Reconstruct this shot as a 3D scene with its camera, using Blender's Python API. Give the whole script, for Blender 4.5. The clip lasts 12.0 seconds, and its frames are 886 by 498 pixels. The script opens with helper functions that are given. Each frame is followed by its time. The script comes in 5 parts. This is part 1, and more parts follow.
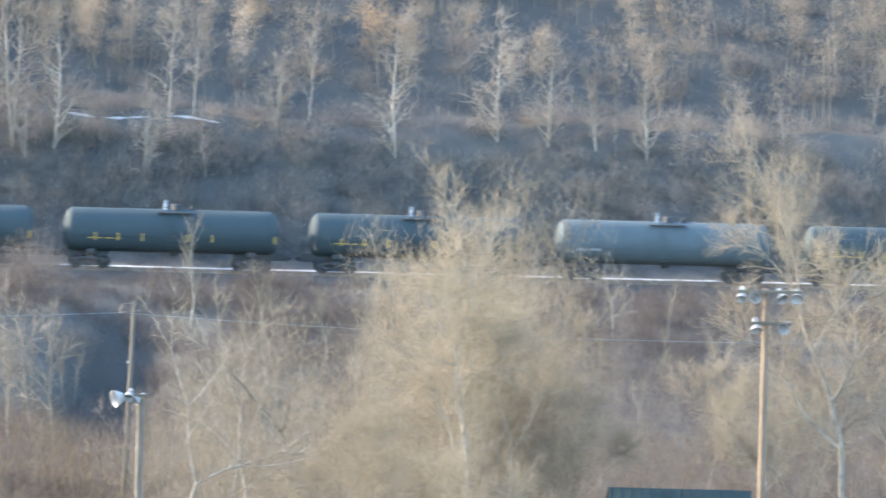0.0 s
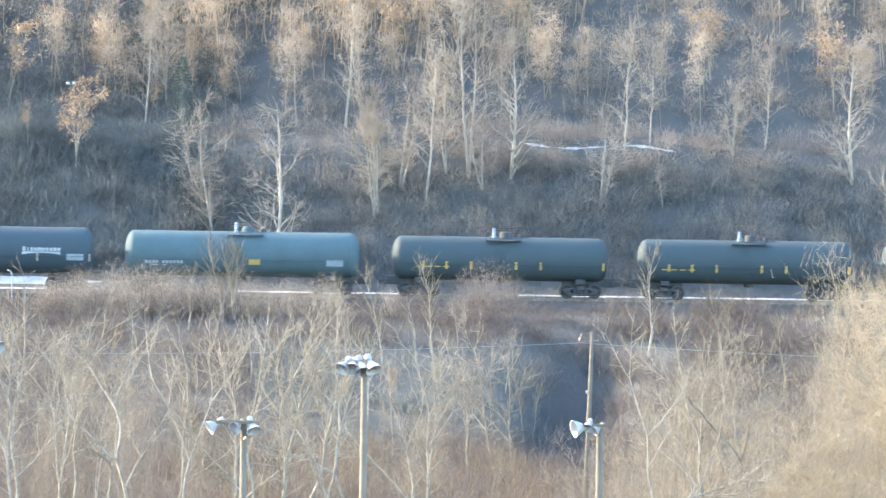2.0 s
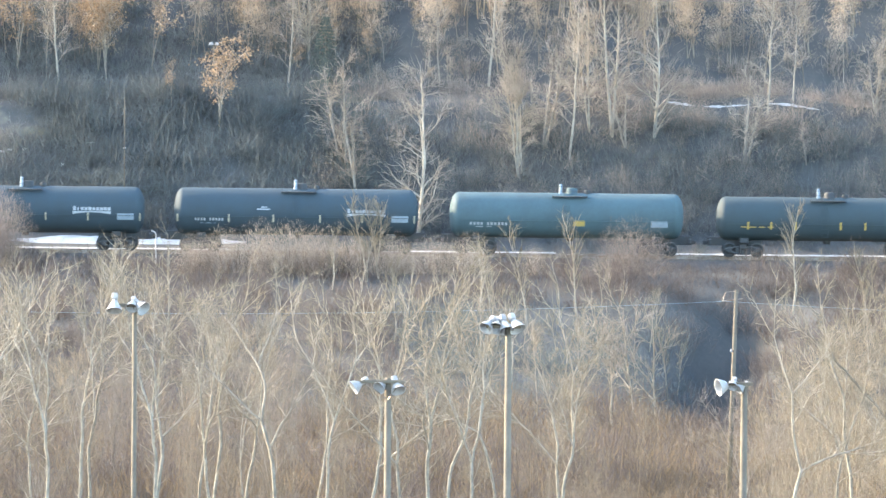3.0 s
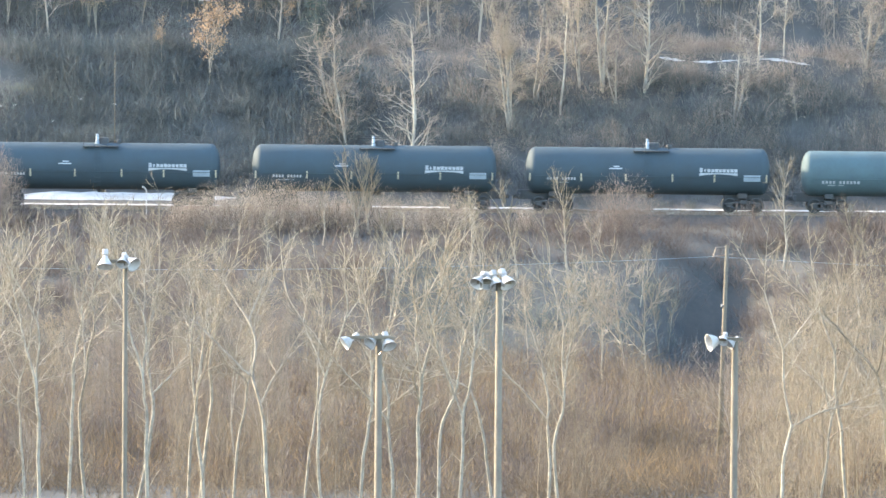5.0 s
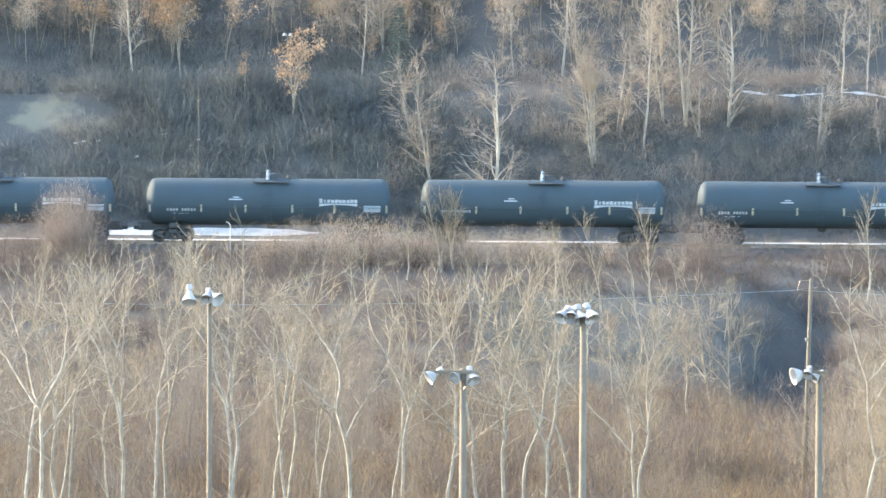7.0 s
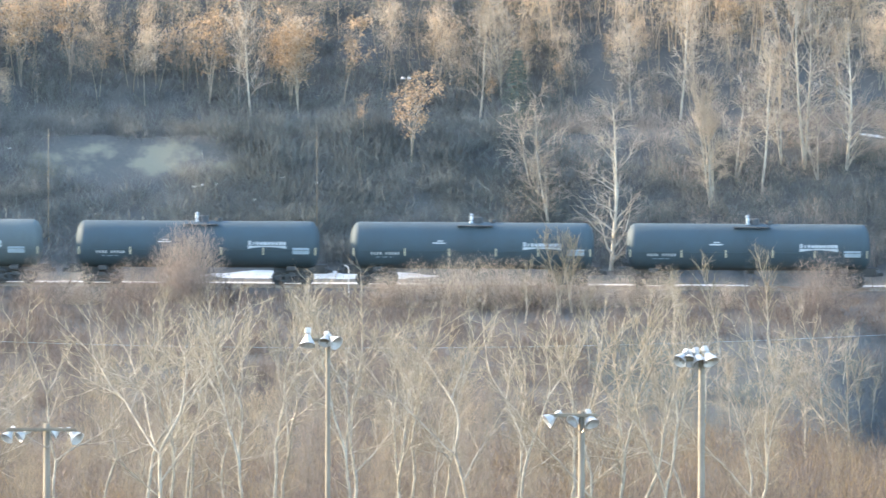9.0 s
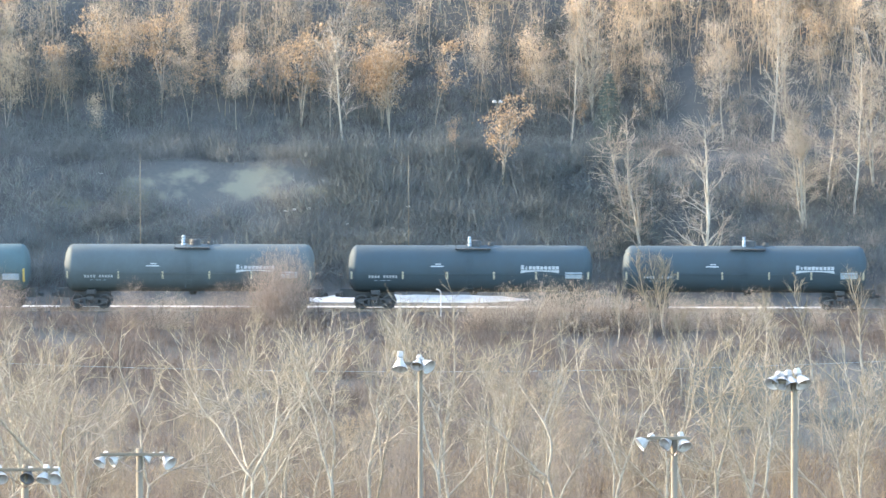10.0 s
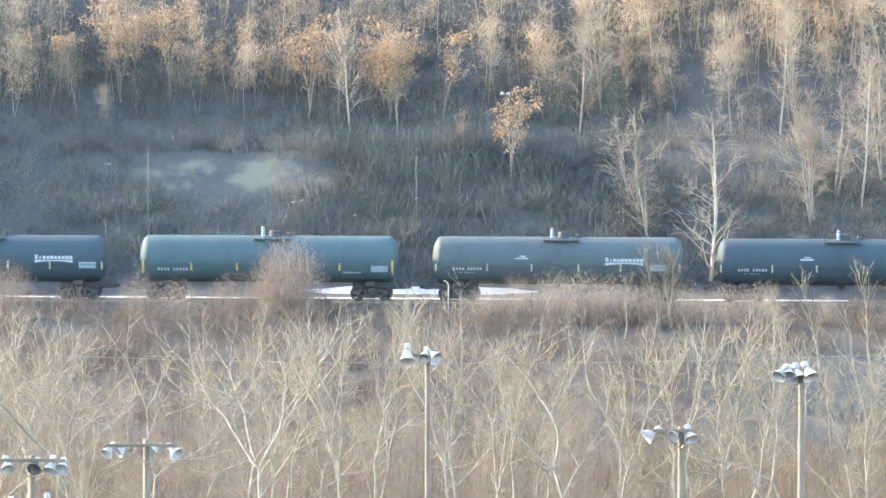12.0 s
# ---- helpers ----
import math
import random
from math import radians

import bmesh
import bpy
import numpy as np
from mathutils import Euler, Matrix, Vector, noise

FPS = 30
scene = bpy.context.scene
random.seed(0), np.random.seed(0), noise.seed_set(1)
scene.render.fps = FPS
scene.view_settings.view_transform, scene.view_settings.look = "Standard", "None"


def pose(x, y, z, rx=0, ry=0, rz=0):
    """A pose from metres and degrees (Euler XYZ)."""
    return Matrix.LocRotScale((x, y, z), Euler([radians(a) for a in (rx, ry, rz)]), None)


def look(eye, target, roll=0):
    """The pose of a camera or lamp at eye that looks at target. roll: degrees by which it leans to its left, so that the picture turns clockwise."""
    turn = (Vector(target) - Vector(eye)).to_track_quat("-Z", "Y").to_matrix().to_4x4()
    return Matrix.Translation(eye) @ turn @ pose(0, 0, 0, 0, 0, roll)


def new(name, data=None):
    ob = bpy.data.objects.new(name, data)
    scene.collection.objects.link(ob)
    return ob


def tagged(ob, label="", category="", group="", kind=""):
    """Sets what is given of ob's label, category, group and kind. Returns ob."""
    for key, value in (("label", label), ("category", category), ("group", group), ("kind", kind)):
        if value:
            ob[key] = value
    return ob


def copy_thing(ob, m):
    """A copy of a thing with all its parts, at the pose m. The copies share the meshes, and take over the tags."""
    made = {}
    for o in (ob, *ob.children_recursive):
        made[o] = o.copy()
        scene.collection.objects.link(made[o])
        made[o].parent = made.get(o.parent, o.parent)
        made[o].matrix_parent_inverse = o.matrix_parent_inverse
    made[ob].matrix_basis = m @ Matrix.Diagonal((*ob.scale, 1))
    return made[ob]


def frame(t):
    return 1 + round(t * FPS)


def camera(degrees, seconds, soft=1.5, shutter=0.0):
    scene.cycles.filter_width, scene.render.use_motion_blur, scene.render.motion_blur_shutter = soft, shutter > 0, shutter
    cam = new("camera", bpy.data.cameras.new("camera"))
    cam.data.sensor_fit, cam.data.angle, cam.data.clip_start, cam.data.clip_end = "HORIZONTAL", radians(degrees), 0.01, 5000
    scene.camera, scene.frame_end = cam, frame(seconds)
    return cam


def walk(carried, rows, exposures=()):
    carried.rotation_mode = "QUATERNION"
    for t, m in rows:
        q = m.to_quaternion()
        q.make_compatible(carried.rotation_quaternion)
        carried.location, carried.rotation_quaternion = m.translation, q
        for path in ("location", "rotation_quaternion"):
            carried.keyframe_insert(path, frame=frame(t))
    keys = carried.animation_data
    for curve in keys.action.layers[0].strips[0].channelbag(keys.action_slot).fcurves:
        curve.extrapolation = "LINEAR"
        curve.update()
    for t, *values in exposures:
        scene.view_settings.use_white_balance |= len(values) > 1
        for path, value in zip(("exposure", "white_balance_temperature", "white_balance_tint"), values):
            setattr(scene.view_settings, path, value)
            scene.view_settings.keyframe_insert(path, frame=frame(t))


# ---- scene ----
EYE = Vector((0.0, 0.0, 45.0))
cam = camera(5.521, 12.0, soft=1.5, shutter=0.2)

PAN = [  # seconds, heading, tilt, lean in degrees
    (0.0, 3.9014, -3.4037, 1.538),
    (0.5, 2.4614, -3.3959, 1.417),
    (1.0, 1.5304, -3.2044, 1.192),
    (1.5, 1.3183, -3.1769, 1.110),
    (2.0, 1.0415, -3.2780, 0.735),
    (2.5, 0.3523, -3.4130, 0.529),
    (2.7, 0.1462, -3.4724, 0.451),
    (4.5, 0.1793, -3.7409, 0.408),
    (5.0, 0.2073, -3.8178, 0.373),
    (5.5, 0.1733, -3.5852, 0.173),
    (6.0, 0.0000, -3.5180, -0.000),
    (6.5, -0.1197, -3.5167, 0.076),
    (7.0, -0.3185, -3.6055, 0.170),
    (7.2, -0.3794, -3.5960, 0.198),
    (8.8, -0.8427, -3.3051, 0.063),
    (9.0, -1.0587, -3.3377, 0.099),
    (9.5, -1.4578, -3.3267, 0.065),
    (10.0, -1.6329, -3.1906, -0.151),
    (10.5, -1.6092, -3.1684, -0.059),
    (11.0, -1.5987, -3.2211, -0.072),
    (11.5, -1.7243, -3.3132, -0.085),
    (12.0, -1.6803, -3.2419, 0.026),
]


LIGHT_METER = [(0.0, 2.73, 6240, 7), (0.8, 3.08, 6270, 7), (1.5, 3.17, 6290, 7), (2.5, 3.15, 6640, 7), (4.5, 3.02, 6990, 7),
               (7.2, 3.04, 6940, 7), (9.0, 3.08, 6890, 7), (12.0, 3.17, 6890, 7)]  # seconds, stops, kelvin, tint


def aim(heading, tilt, lean):
    h, e = radians(heading), radians(tilt)
    way = Vector((math.sin(h) * math.cos(e), math.cos(h) * math.cos(e), math.sin(e)))
    return look(EYE, EYE + way * 100.0, lean)


walk(cam, [(t, aim(h, e, r)) for t, h, e, r in PAN], exposures=LIGHT_METER)

# ---- light ----
TO_SUN = Vector((-0.82, 0.40, 0.40)).normalized()
world = bpy.data.worlds.new("sky")
scene.world = world
world.use_nodes = True
wn = world.node_tree.nodes
sky = wn.new("ShaderNodeTexSky")
sky.sky_type = "NISHITA"
sky.sun_disc = False
sky.sun_elevation = math.asin(TO_SUN.z)
sky.sun_rotation = math.atan2(TO_SUN.x, TO_SUN.y)
sky.air_density, sky.dust_density, sky.ozone_density = 1.0, 1.0, 1.5
wn["Background"].inputs["Strength"].default_value = 0.15
world.node_tree.links.new(sky.outputs["Color"], wn["Background"].inputs["Color"])
sun_data = bpy.data.lights.new("sun", "SUN")
sun_data.energy, sun_data.angle, sun_data.color = 2.0, radians(0.6), (1.0, 0.82, 0.60)
sun = new("sun", sun_data)
sun.matrix_world = look(TO_SUN * 300, (0, 0, 0))


# ---- materials ----
def material(name, colour, colour2=None, scale=3.0, rough=0.85, bump=0.0, metal=0.0, fine=40.0, spread=0.0, island=False, spec=0.3, thin=0.0):
    """A surface whose colour wanders between two tones at a coarse and a fine scale."""
    m = bpy.data.materials.new(name)
    m.use_nodes = True
    n, l = m.node_tree.nodes, m.node_tree.links
    b = n["Principled BSDF"]
    b.inputs["Roughness"].default_value, b.inputs["Metallic"].default_value = rough, metal
    b.inputs["Specular IOR Level"].default_value = spec
    c2 = colour2 or tuple(c * 0.7 for c in colour)
    geo = n.new("ShaderNodeTexCoord")
    coarse, grain = n.new("ShaderNodeTexNoise"), n.new("ShaderNodeTexNoise")
    coarse.inputs["Scale"].default_value, grain.inputs["Scale"].default_value = scale, fine
    coarse.inputs["Detail"].default_value, grain.inputs["Detail"].default_value = 3.0, 2.0
    add = n.new("ShaderNodeMath"); add.operation = "MULTIPLY_ADD"
    ramp = n.new("ShaderNodeMapRange")
    ramp.inputs["From Min"].default_value, ramp.inputs["From Max"].default_value = 0.42, 0.88
    mix = n.new("ShaderNodeMix"); mix.data_type = "RGBA"
    mix.inputs[6].default_value, mix.inputs[7].default_value = (*colour, 1), (*c2, 1)
    l.new(geo.outputs["Object"], coarse.inputs["Vector"]); l.new(geo.outputs["Object"], grain.inputs["Vector"])
    l.new(grain.outputs["Fac"], add.inputs[0]); add.inputs[1].default_value = 0.4
    l.new(coarse.outputs["Fac"], add.inputs[2]); l.new(add.outputs[0], ramp.inputs["Value"])
    l.new(ramp.outputs[0], mix.inputs[0])
    out = mix.outputs[2]
    if spread:
        rnd = n.new("ShaderNodeNewGeometry") if island else n.new("ShaderNodeObjectInfo")
        hsv, mr = n.new("ShaderNodeHueSaturation"), n.new("ShaderNodeMapRange")
        mr.inputs["To Min"].default_value, mr.inputs["To Max"].default_value = 1 - spread, 1 + spread
        l.new(rnd.outputs["Random Per Island" if island else "Random"], mr.inputs["Value"])
        l.new(mr.outputs[0], hsv.inputs["Value"]); l.new(out, hsv.inputs["Color"])
        out = hsv.outputs[0]
    l.new(out, b.inputs["Base Color"])
    if thin:  # hair-fine pieces let part of the light through
        back, share = n.new("ShaderNodeBsdfTranslucent"), n.new("ShaderNodeMixShader")
        share.inputs[0].default_value = thin
        l.new(out, back.inputs["Color"])
        l.new(b.outputs[0], share.inputs[1]); l.new(back.outputs[0], share.inputs[2])
        l.new(share.outputs[0], n["Material Output"].inputs["Surface"])
    if bump:
        bp = n.new("ShaderNodeBump"); bp.inputs["Strength"].default_value = bump; bp.inputs["Distance"].default_value = 0.05
        l.new(grain.outputs["Fac"], bp.inputs["Height"]); l.new(bp.outputs[0], b.inputs["Normal"])
    return m


M = {
    "soil": material("soil", (0.060, 0.065, 0.065), (0.098, 0.092, 0.083), 0.35, 0.95, 0.6, fine=4.0),
    "gravel": material("gravel", (0.062, 0.062, 0.060), (0.100, 0.092, 0.084), 1.5, 0.95, 0.8, fine=12.0),
    "snow": material("snow", (0.58, 0.57, 0.55), (0.36, 0.34, 0.31), 1.2, 0.6, 0.4, fine=9.0),
    "bark_pale": material("bark_pale", (0.365, 0.318, 0.252), (0.245, 0.208, 0.158), 2.0, 0.85, 0.3, fine=14.0, spread=0.15),
    "twig_pale": material("twig_pale", (0.235, 0.202, 0.15), (0.172, 0.148, 0.11), 0.5, 0.8, fine=3.0, spread=0.15, thin=0.45),
    "twig_fine": material("twig_fine", (0.50, 0.43, 0.355), (0.36, 0.31, 0.255), 0.5, 0.85, fine=3.0, spread=0.2, thin=0.45),
    "brush_hill": material("brush_hill", (0.38, 0.32, 0.27), (0.25, 0.212, 0.182), 0.3, 0.9, fine=2.0, spread=0.2, island=True, thin=0.45),
    "sapling_tan": material("sapling_tan", (0.235, 0.20, 0.154), (0.165, 0.14, 0.108), 0.3, 0.9, fine=2.0, spread=0.35, island=True, thin=0.45),
    "sapling_gold": material("sapling_gold", (0.30, 0.255, 0.19), (0.215, 0.183, 0.138), 0.3, 0.9, fine=2.0, spread=0.3, island=True, thin=0.45),
    "twig_tan": material("twig_tan", (0.38, 0.31, 0.218), (0.28, 0.23, 0.16), 0.5, 0.8, fine=3.0, spread=0.2, thin=0.45),
    "bark_white": material("bark_white", (0.45, 0.40, 0.33), (0.27, 0.232, 0.186), 2.5, 0.8, 0.3, fine=11.0, spread=0.12),
    "bark_cream": material("bark_cream", (0.385, 0.336, 0.264), (0.20, 0.171, 0.132), 2.5, 0.85, 0.3, fine=11.0, spread=0.15),
    "twig_grey": material("twig_grey", (0.275, 0.24, 0.21), (0.185, 0.16, 0.14), 0.5, 0.85, fine=3.0, spread=0.25, thin=0.45),
    "twig_hill": material("twig_hill", (0.49, 0.395, 0.298), (0.35, 0.282, 0.212), 0.5, 0.85, fine=3.0, spread=0.25, thin=0.45),
    "bark_grey": material("bark_grey", (0.36, 0.32, 0.27), (0.2, 0.17, 0.14), 2.0, 0.9, 0.3, fine=12.0, spread=0.2),
    "shrub": material("shrub", (0.172, 0.143, 0.127), (0.108, 0.091, 0.082), 0.3, 0.9, fine=2.0, spread=0.3, island=True, thin=0.45),
    # brush with the bluish shade of the lower slopes put into its colour
    "brush_shaded": material("brush_shaded", (0.150, 0.166, 0.166), (0.100, 0.113, 0.115), 0.3, 0.9, fine=2.0, spread=0.2, island=True, thin=0.45),
    "bush_tan": material("bush_tan", (0.40, 0.345, 0.288), (0.29, 0.25, 0.208), 0.6, 0.9, fine=3.0, spread=0.25, island=True, thin=0.45),
    "bush_rosy": material("bush_rosy", (0.27, 0.228, 0.202), (0.195, 0.165, 0.147), 0.6, 0.9, fine=3.0, spread=0.15, island=True, thin=0.45),
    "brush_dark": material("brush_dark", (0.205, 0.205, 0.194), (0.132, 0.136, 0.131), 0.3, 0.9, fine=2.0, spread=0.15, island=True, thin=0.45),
    "shrub_tan": material("shrub_tan", (0.185, 0.15, 0.11), (0.12, 0.096, 0.072), 0.3, 0.9, fine=2.0, spread=0.3, island=True, thin=0.45),
    "shrub_ochre": material("shrub_ochre", (0.24, 0.178, 0.112), (0.155, 0.116, 0.076), 0.3, 0.9, fine=2.0, spread=0.3, island=True, thin=0.45),
    "leaf_rust": material("leaf_rust", (0.42, 0.30, 0.195), (0.32, 0.235, 0.16), 1.0, 0.95, fine=6.0, spread=0.25, island=True, thin=0.45),
    "twig_rust": material("twig_rust", (0.64, 0.48, 0.325), (0.48, 0.36, 0.25), 0.5, 0.85, fine=3.0, thin=0.45),
    "needle": material("needle", (0.105, 0.125, 0.105), (0.075, 0.092, 0.08), 1.0, 0.8, fine=6.0, spread=0.2, island=True),
}


def bare_earth(m, blobs, colour):
    """Lays worn pale patches, (x, y, half length, half width) each, with frayed edges into a ground material."""
    n, l = m.node_tree.nodes, m.node_tree.links
    shader = n["Principled BSDF"]
    geo, fray, mask = n.new("ShaderNodeTexCoord"), n.new("ShaderNodeTexNoise"), None
    fray.inputs["Scale"].default_value, fray.inputs["Detail"].default_value = 0.8, 6.0
    l.new(geo.outputs["Object"], fray.inputs["Vector"])
    frayed = n.new("ShaderNodeMath"); frayed.operation = "MULTIPLY"
    frayed.inputs[1].default_value = 2.2
    l.new(fray.outputs["Fac"], frayed.inputs[0])
    for x, y, a, b in blobs:
        place, far, edge = n.new("ShaderNodeMapping"), n.new("ShaderNodeVectorMath"), n.new("ShaderNodeMath")
        place.inputs["Location"].default_value, place.inputs["Scale"].default_value = (-x / a, -y / b, 0), (1 / a, 1 / b, 0)
        far.operation, edge.operation = "LENGTH", "MULTIPLY_ADD"
        edge.inputs[1].default_value = -1.0
        l.new(geo.outputs["Object"], place.inputs["Vector"]); l.new(place.outputs[0], far.inputs[0])
        l.new(far.outputs["Value"], edge.inputs[0]); l.new(frayed.outputs[0], edge.inputs[2])
        if mask is not None:
            top = n.new("ShaderNodeMath"); top.operation = "MAXIMUM"
            l.new(mask, top.inputs[0]); l.new(edge.outputs[0], top.inputs[1])
            mask = top.outputs[0]
        else:
            mask = edge.outputs[0]
    ramp, mix = n.new("ShaderNodeMapRange"), n.new("ShaderNodeMix")
    ramp.inputs["From Min"].default_value, ramp.inputs["From Max"].default_value = 0.3, 0.85
    mix.data_type = "RGBA"
    mix.inputs[7].default_value = (*colour, 1)
    l.new(mask, ramp.inputs["Value"]); l.new(ramp.outputs[0], mix.inputs[0])
    l.new(shader.inputs["Base Color"].links[0].from_socket, mix.inputs[6])
    l.new(mix.outputs[2], shader.inputs["Base Color"])


bare_earth(M["soil"], [(-30.4, 619.3, 3.3, 2.0), (-37.9, 618.2, 2.6, 1.7), (-35.0, 619.9, 2.2, 1.3), (-26.0, 618.2, 1.6, 0.9), (-42.8, 616.8, 2.2, 1.2)], (0.165, 0.152, 0.115))


# ---- building blocks ----
def mesh_object(name, verts, faces, mat, parent=None, smooth=False, label=""):
    me = bpy.data.meshes.new(name)
    me.from_pydata(verts, [], faces)
    me.materials.append(mat)
    if smooth:
        me.polygons.foreach_set("use_smooth", [True] * len(me.polygons))
    me.update()
    ob = new(name, me)
    ob.parent = parent
    return tagged(ob, label)


def part(name, bm, mat, parent, label="", smooth=False):
    me = bpy.data.meshes.new(name)
    bmesh.ops.recalc_face_normals(bm, faces=bm.faces)
    for f in bm.faces:
        f.smooth = smooth
    bm.to_mesh(me)
    bm.free()
    me.materials.append(mat)
    ob = new(name, me)
    ob.parent = parent
    return tagged(ob, label)


def empty(name, label, category, group="", kind=""):
    ob = new(name)
    ob.empty_display_size = 0.5
    return tagged(ob, label, category, group, kind)


def box(bm, x0, y0, z0, x1, y1, z1, bevel=0.0, m=None):
    r = bmesh.ops.create_cube(bm, size=1.0, matrix=Matrix.Translation(((x0 + x1) / 2, (y0 + y1) / 2, (z0 + z1) / 2)) @ Matrix.Diagonal((abs(x1 - x0), abs(y1 - y0), abs(z1 - z0), 1)))
    if bevel:
        es = list({e for v in r["verts"] for e in v.link_edges})
        out = bmesh.ops.bevel(bm, geom=es, offset=bevel, segments=1, affect="EDGES")
        vs = out["verts"]
    else:
        vs = r["verts"]
    if m is not None:
        bmesh.ops.transform(bm, matrix=m, verts=vs)
    return bm


def rod(bm, a, b, r0, r1=None, sides=8):
    a, b = Vector(a), Vector(b)
    q = (b - a).to_track_quat("Z", "Y").to_matrix().to_4x4()
    bmesh.ops.create_cone(bm, cap_ends=True, segments=sides, radius1=r0, radius2=r0 if r1 is None else r1, depth=(b - a).length,
                          matrix=Matrix.Translation((a + b) / 2) @ q)
    return bm


def lathe(bm, profile, sides=24, m=Matrix()):
    """Turns (radius, height) pairs round the z axis."""
    rings = []
    for r, h in profile:
        if r < 1e-6:
            rings.append([bm.verts.new(m @ Vector((0, 0, h)))])
        else:
            rings.append([bm.verts.new(m @ Vector((r * math.cos(2 * math.pi * i / sides), r * math.sin(2 * math.pi * i / sides), h))) for i in range(sides)])
    for a, b in zip(rings, rings[1:]):
        for i in range(sides):
            j = (i + 1) % sides
            if len(a) == 1 and len(b) == 1:
                continue
            if len(a) == 1:
                bm.faces.new((a[0], b[i], b[j]))
            elif len(b) == 1:
                bm.faces.new((a[i], a[j], b[0]))
            else:
                bm.faces.new((a[i], a[j], b[j], b[i]))
    return bm


# ---- the lie of the land ----
PROFILE_Y = [-3000, -400, -10, 5, 60, 200, 260, 552, 560, 592, 594.5, 602.6, 603.4, 606.5, 609, 621, 625, 700, 800, 1200, 4000]
PROFILE_Z = [50, 46, 44, 43.2, 30, 3, 0, 0, 0.6, 6.7, 6.9, 6.9, 7.32, 7.42, 8.2, 16.6, 16.9, 58, 85, 95, 100]
RAIL_Y, RAIL_Z, GRADE = 600.0, 7.60, -0.003


def land(x, y):
    x, y = np.asarray(x, float), np.asarray(y, float)
    z = np.interp(y, PROFILE_Y, PROFILE_Z)
    track = np.clip(1 - np.abs(y - 600.5) / 14, 0, 1)
    z = z + GRADE * np.clip(x, -150, 150) * np.clip((y - 550) / 40, 0, 1) * np.clip((640 - y) / 20, 0, 1)
    bumps = 0.55 * np.sin(x * 0.13 + 0.7 * np.sin(y * 0.09)) * np.cos(y * 0.17 + x * 0.05) + 0.22 * np.sin(x * 0.51 + y * 0.3) * np.sin(y * 0.47 - x * 0.21)
    hill = np.clip((y - 606) / 8, 0, 1) + 0.35 * np.clip((596 - y) / 30, 0, 1)
    z = z - 6.5 * np.exp(-((x - 18.4 - 0.08 * (y - 570)) / 2.7) ** 2) * np.clip((y - 546) / 10, 0, 1) * np.clip((588 - y) / 8, 0, 1)  # a gully in the bank
    shade_spur = 8.5 * np.clip((-53 - x) / 11, 0, 1) ** 0.8 * np.clip((y - 607) / 24, 0, 1) * (1 + np.clip((-64 - x) / 60, 0, 1))  # an unseen shoulder of the hill up the line, added to shade the slope
    return z + shade_spur + bumps * hill * (1 - np.clip(track * 3 - 1, 0, 1)) * np.clip(y / 80, 0, 1)


def ground_sheet():
    ys = np.concatenate([[-3000, -800, -200, -40, -10, 5, 30, 60, 100, 150, 200, 260, 320, 400, 460, 500], np.arange(510, 552, 4), np.arange(552, 592, 1.6),
                         np.arange(592, 680, 1.0), np.arange(680, 800, 8), [820, 900, 1000, 1200, 1800, 2600, 4000]])
    xs = np.concatenate([[-3000, -1200, -500, -250, -180, -150, -130, -120, -110], np.arange(-104, 116, 2.0), [130, 160, 220, 320, 600, 1300, 3000]])
    X, Y = np.meshgrid(xs, ys)
    Z = land(X, Y)
    n, k = len(ys), len(xs)
    idx = np.arange(n * k).reshape(n, k)
    faces = np.stack([idx[:-1, :-1], idx[:-1, 1:], idx[1:, 1:], idx[1:, :-1]], -1).reshape(-1, 4)
    ob = mesh_object("ground", np.stack([X, Y, Z], -1).reshape(-1, 3).tolist(), faces.tolist(), M["soil"], smooth=True)
    tagged(ob, "brown leaf-littered valley floor and hillside", "ground", kind="structure")


ground_sheet()


# ---- trees ----
def tubes(segs, sides):
    """Tapered prisms from rows of start, end, two radii; a zero end radius gives a spike."""
    s = np.asarray(segs, float)
    if not len(s):
        return np.zeros((0, 3)), []
    a, b, ra, rb = s[:, 0:3], s[:, 3:6], s[:, 6], s[:, 7]
    d = b - a
    d /= np.maximum(np.linalg.norm(d, axis=1, keepdims=True), 1e-9)
    ref = np.where(np.abs(d[:, 2:3]) > 0.9, [[1.0, 0, 0]], [[0, 0, 1.0]])
    p = np.cross(d, ref)
    p /= np.linalg.norm(p, axis=1, keepdims=True)
    q = np.cross(d, p)
    ang = np.arange(sides) * 2 * np.pi / sides
    ring = np.cos(ang)[None, :, None] * p[:, None] + np.sin(ang)[None, :, None] * q[:, None]
    low, high = a[:, None] + ring * ra[:, None, None], b[:, None] + ring * rb[:, None, None]
    spike = rb < 1e-5
    verts, faces, base = [], [], 0
    i, j = np.arange(sides), (np.arange(sides) + 1) % sides
    if (~spike).any():
        v = np.concatenate([low[~spike], high[~spike]], 1)
        k = len(v)
        off = (np.arange(k) * 2 * sides)[:, None, None]
        f = (np.stack([i, j, j + sides, i + sides], -1)[None] + off).reshape(-1, 4)
        verts.append(v.reshape(-1, 3)); faces += f.tolist(); base += k * 2 * sides
    if spike.any():
        v = np.concatenate([low[spike], b[spike][:, None]], 1)
        k = len(v)
        off = (np.arange(k) * (sides + 1))[:, None, None]
        f = (np.stack([i, j, np.full(sides, sides)], -1)[None] + off).reshape(-1, 3) + base
        verts.append(v.reshape(-1, 3)); faces += f.tolist()
    return np.concatenate(verts), faces


